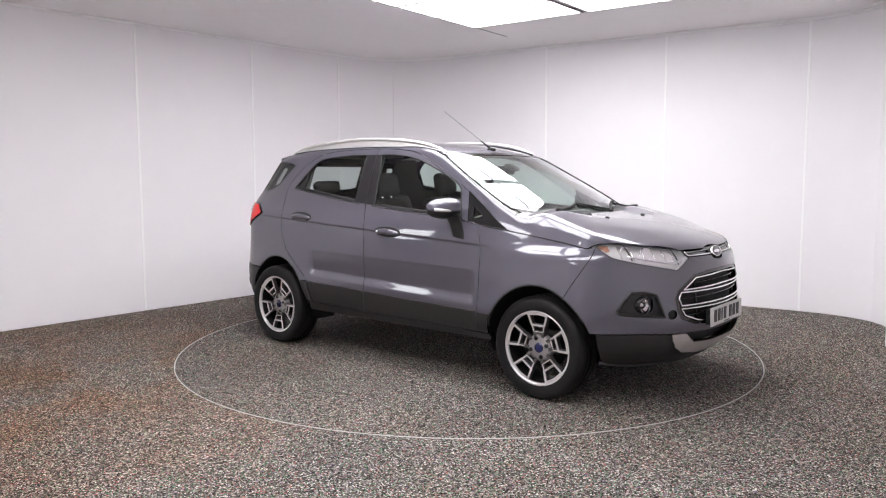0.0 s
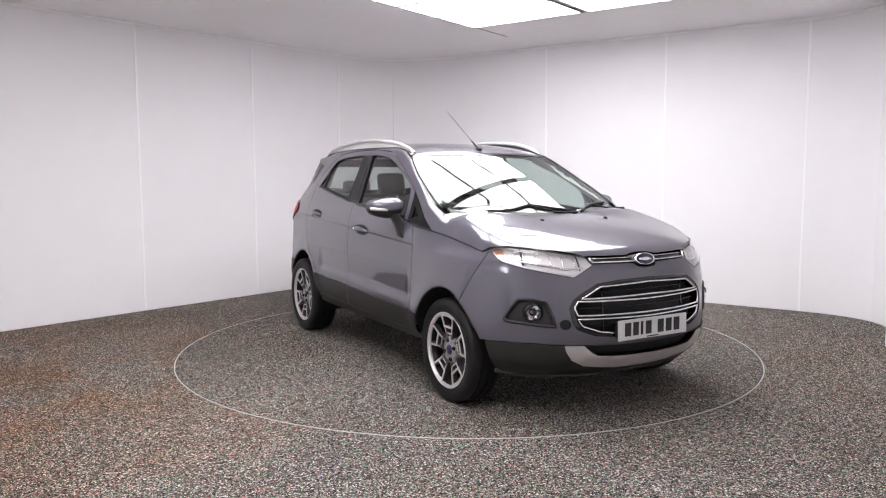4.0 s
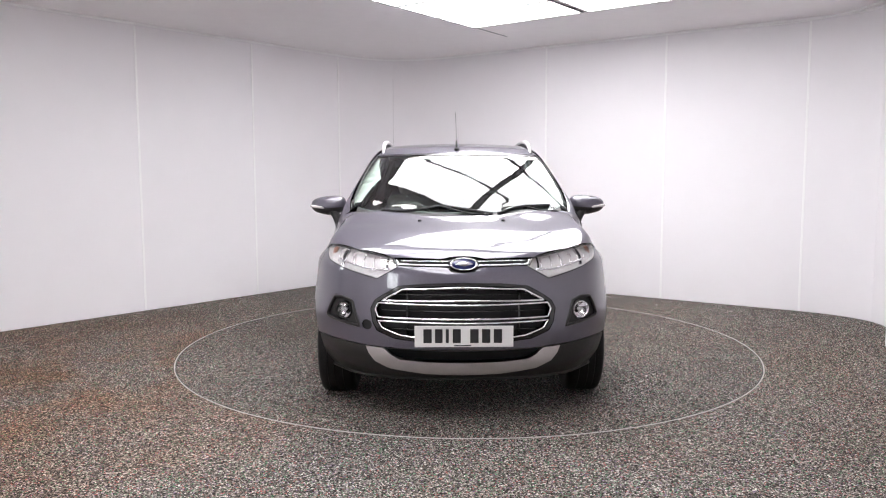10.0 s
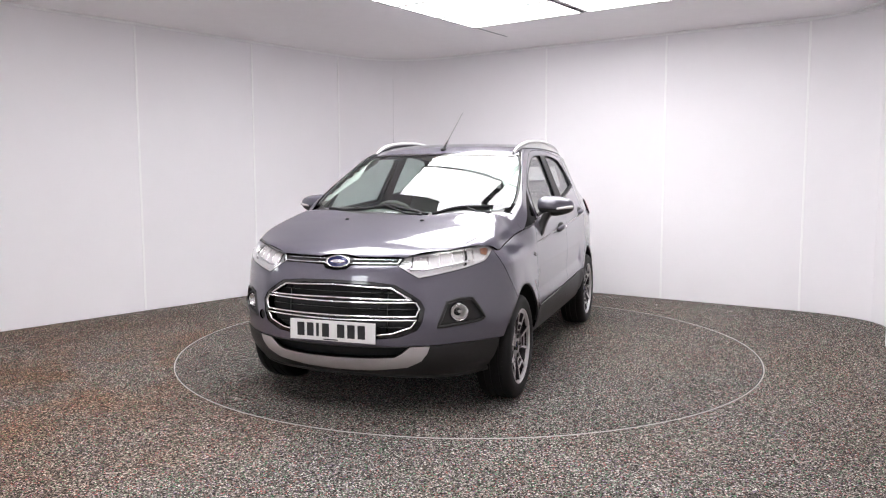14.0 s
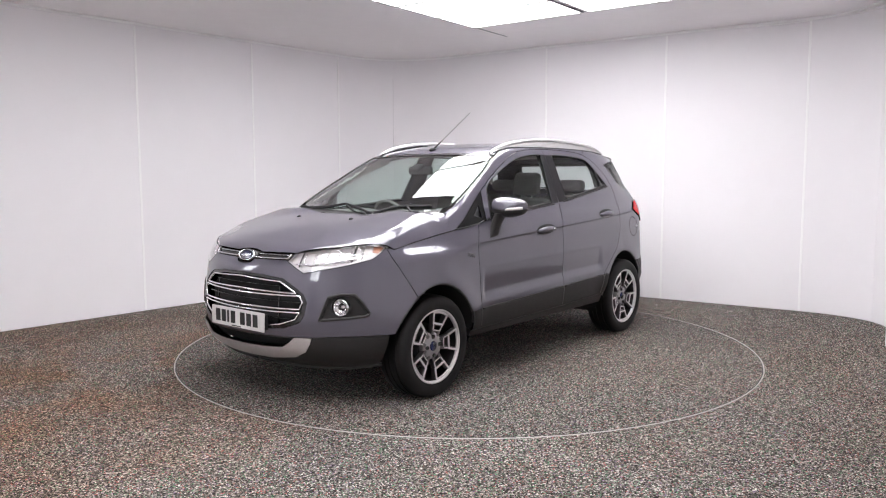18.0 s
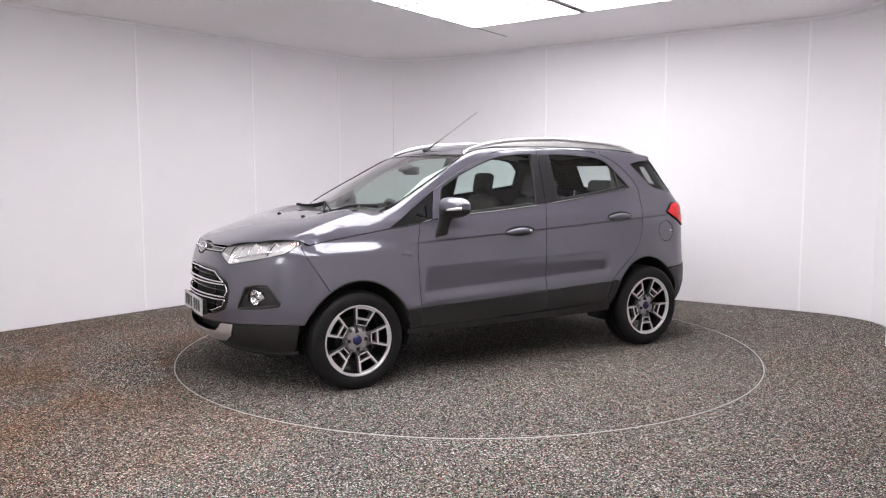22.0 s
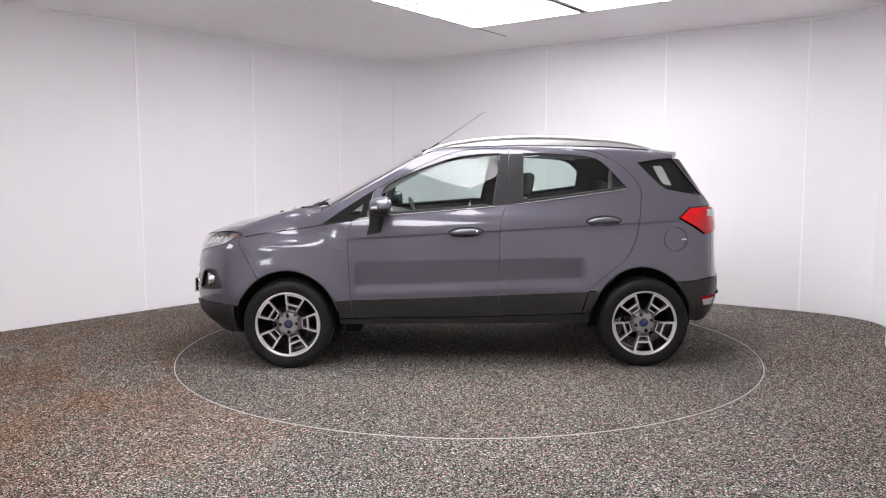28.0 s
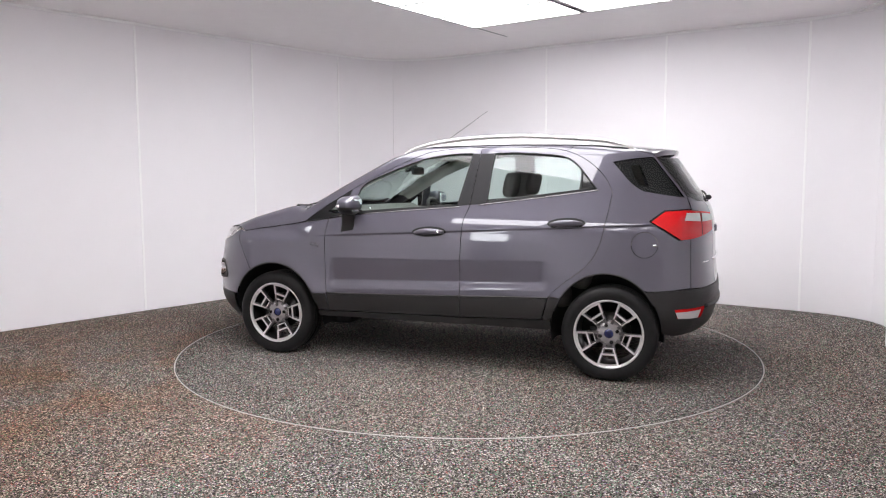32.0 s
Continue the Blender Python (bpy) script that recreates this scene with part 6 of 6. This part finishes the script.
    put_box(bm, (0, 0, -0.14), (0.07, 0.07, 0.24), None, 0.01)
    bmesh.ops.transform(bm, matrix=m, verts=bm.verts)
    part("steering_hub", bm, TRIM, steer, angle=40)
    for y in (0.36, -0.36):
        seat = build_seat(car, -0.30, y)
        hr = Matrix.Translation((-0.175, 0, 1.290)) @ Matrix.Rotation(radians(-12), 4, "Y")
        part("head_restraint", box_mesh((0, 0, 0), (0.085, 0.24, 0.185), 0.04, hr), FABRIC, seat, angle=60)
        bm = bmesh.new()
        for d in (-0.05, 0.05):
            put_tube(bm, [(-0.165, d, 1.12), (-0.17, d, 1.24)], 0.006, 8)
        part("restraint_posts", bm, CHROME, seat)
    for y in (0.36, -0.36):
        seat = build_seat(car, -0.98, y, 0.62, True)
        hr = Matrix.Translation((-0.20, 0, 1.265)) @ Matrix.Rotation(radians(-12), 4, "Y")
        part("head_restraint", box_mesh((0, 0, 0), (0.09, 0.26, 0.10), 0.035, hr), FABRIC, seat, angle=60)
    head = on_top([(0.30, 0.50), (0.32, 0.0), (0.30, -0.50), (-0.5, -0.53), (-1.2, -0.52), (-1.42, -0.45), (-1.42, 0.45), (-1.2, 0.52), (-0.5, 0.53)])
    panel("headliner", TOP_C, head, HEADLINER, car, "pale grey headliner", level=-0.045, rim=0, gap=0, step=0.08)
    r_arch = lambda *angles: [(-1.235 + 0.36 * math.cos(radians(a)), 0.315 + 0.405 * math.sin(radians(a))) for a in angles]
    panel("arch_strip", SIDE_C, on_side([(-0.863, 0.548), (-0.885, 0.590), (-0.945, 0.590)] + r_arch(39, 36.5) + [(-0.938, 0.548)]), PAINT, car, both=True, level=-0.002, step=0.02)
    arch_clad = on_side([(-0.817, 0.392), (-0.855, 0.520), (-0.865, 0.545), (-0.938, 0.545)] + r_arch(32, 26, 20, 12, 6) + [(-0.868, 0.395)])
    panel("arch_cladding", SIDE_C, arch_clad, CLAD, car, "black grained cladding before the wheel", both=True, level=0.004, rim=0.012, step=0.02)
    # inner pillar trims
    a_in = on_side([(0.80, 1.150), (0.62, 1.245), (0.55, 1.288), (0.40, 1.366), (0.14, 1.466), (0.14, 1.535), (0.36, 1.455), (0.62, 1.330), (0.86, 1.185)])
    panel("pillar_trim", SIDE_C, a_in, HEADLINER, car, "pale grey windscreen pillar trim", both=True, level=-0.03, rim=0.0, gap=-0.008, step=0.04)
    b_in = on_side([(-0.22, 1.11), (-0.25, 1.40), (-0.26, 1.53), (-0.41, 1.53), (-0.40, 1.40), (-0.39, 1.14)])
    panel("pillar_trim", SIDE_C, b_in, TRIM, car, "charcoal pillar trim", both=True, level=-0.04, rim=0.0, gap=0, step=0.05)
    c_in = on_side([(-1.02, 1.24), (-1.04, 1.40), (-1.00, 1.50), (-1.20, 1.50), (-1.30, 1.44), (-1.33, 1.34), (-1.36, 1.22), (-1.60, 1.15), (-1.60, 0.9), (-1.10, 0.9)])
    panel("pillar_trim", SIDE_C, c_in, TRIM, car, "charcoal pillar trim", both=True, level=-0.05, rim=0.0, gap=0, step=0.05)
    rail_in = on_side([(0.14, 1.505), (-0.10, 1.520), (-0.35, 1.525), (-0.70, 1.520), (-1.0, 1.490), (-1.2, 1.50), (-0.8, 1.556), (-0.3, 1.565), (0.14, 1.535)])
    panel("pillar_trim", SIDE_C, rail_in, HEADLINER, car, "pale grey cant rail trim", both=True, level=-0.035, rim=0.0, gap=-0.004, step=0.05)
    shelf = part("parcel_shelf", box_mesh((-1.40, 0, 1.13), (0.46, 1.10, 0.02), 0.005), TRIM, car, angle=40)
    rv = new("rear_view_mirror")
    rv.parent = car
    part("mirror_case", box_mesh((0.42, -0.01, 1.398), (0.03, 0.23, 0.062), 0.013, None), BLACK_MATT, rv, angle=50)
    part("mirror_stem", tube_mesh([(0.43, -0.01, 1.42), (0.475, -0.005, 1.425)], 0.011, 8), BLACK_MATT, rv)
    part("sensor_box", box_mesh((0, 0, 0), (0.09, 0.09, 0.026), 0.008, Matrix.Translation((0.475, 0, 1.418)) @ Matrix.Rotation(radians(25), 4, "Y")), BLACK_MATT, rv, angle=50)

    # ---- wheels
    for x, s, turn in ((1.26, 1, 75 + 180), (1.26, -1, 90), (-1.26, 1, -90 + 180), (-1.26, -1, -90)):
        build_wheel(car, x, s, turn)
    # the car stands a little off the turntable's middle
    for o in car.children:
        o.location = o.location + Vector((0.0237, -0.0778, 0))
    return car


CAR = build_car()


def build_turntable():
    bm = bmesh.new()
    put_lathe(bm, [(0, 0), (1.0, 0), (2.222, 0), (2.222, -0.03), (0, -0.03)], 160)
    bmesh.ops.recalc_face_normals(bm, faces=bm.faces)
    t = new("turntable")
    part("carpet_top", bm, CARPET_DISC_SHADED, t, "flecked carpet top", smooth=False)
    bm = bmesh.new()
    put_lathe(bm, [(2.222, -0.03), (2.2222, 0.0005), (2.2265, 0.0005), (2.2268, -0.03)], 160)
    bmesh.ops.recalc_face_normals(bm, faces=bm.faces)
    part("edge_band", bm, RUBBER, t, "thin dark edge band")
    tagged(t, "round turntable disc covered in the same flecked carpet", "turntable")
    return t


DISC = build_turntable()


def motions():
    """The disc and the car on it turn clockwise at an even pace."""
    ts = [0.0, 0.1, 0.2, 0.4] + [0.8 + 0.8 * i for i in range(39)]
    ts = [t for t in ts if t < 31.55] + [31.6, 31.8, 31.9, 32.0]
    for thing in (CAR, DISC):
        walk(thing, [(t, pose(0, 0, 0, 0, 0, -38.3305 - 4.98849 * t)) for t in ts])


motions()
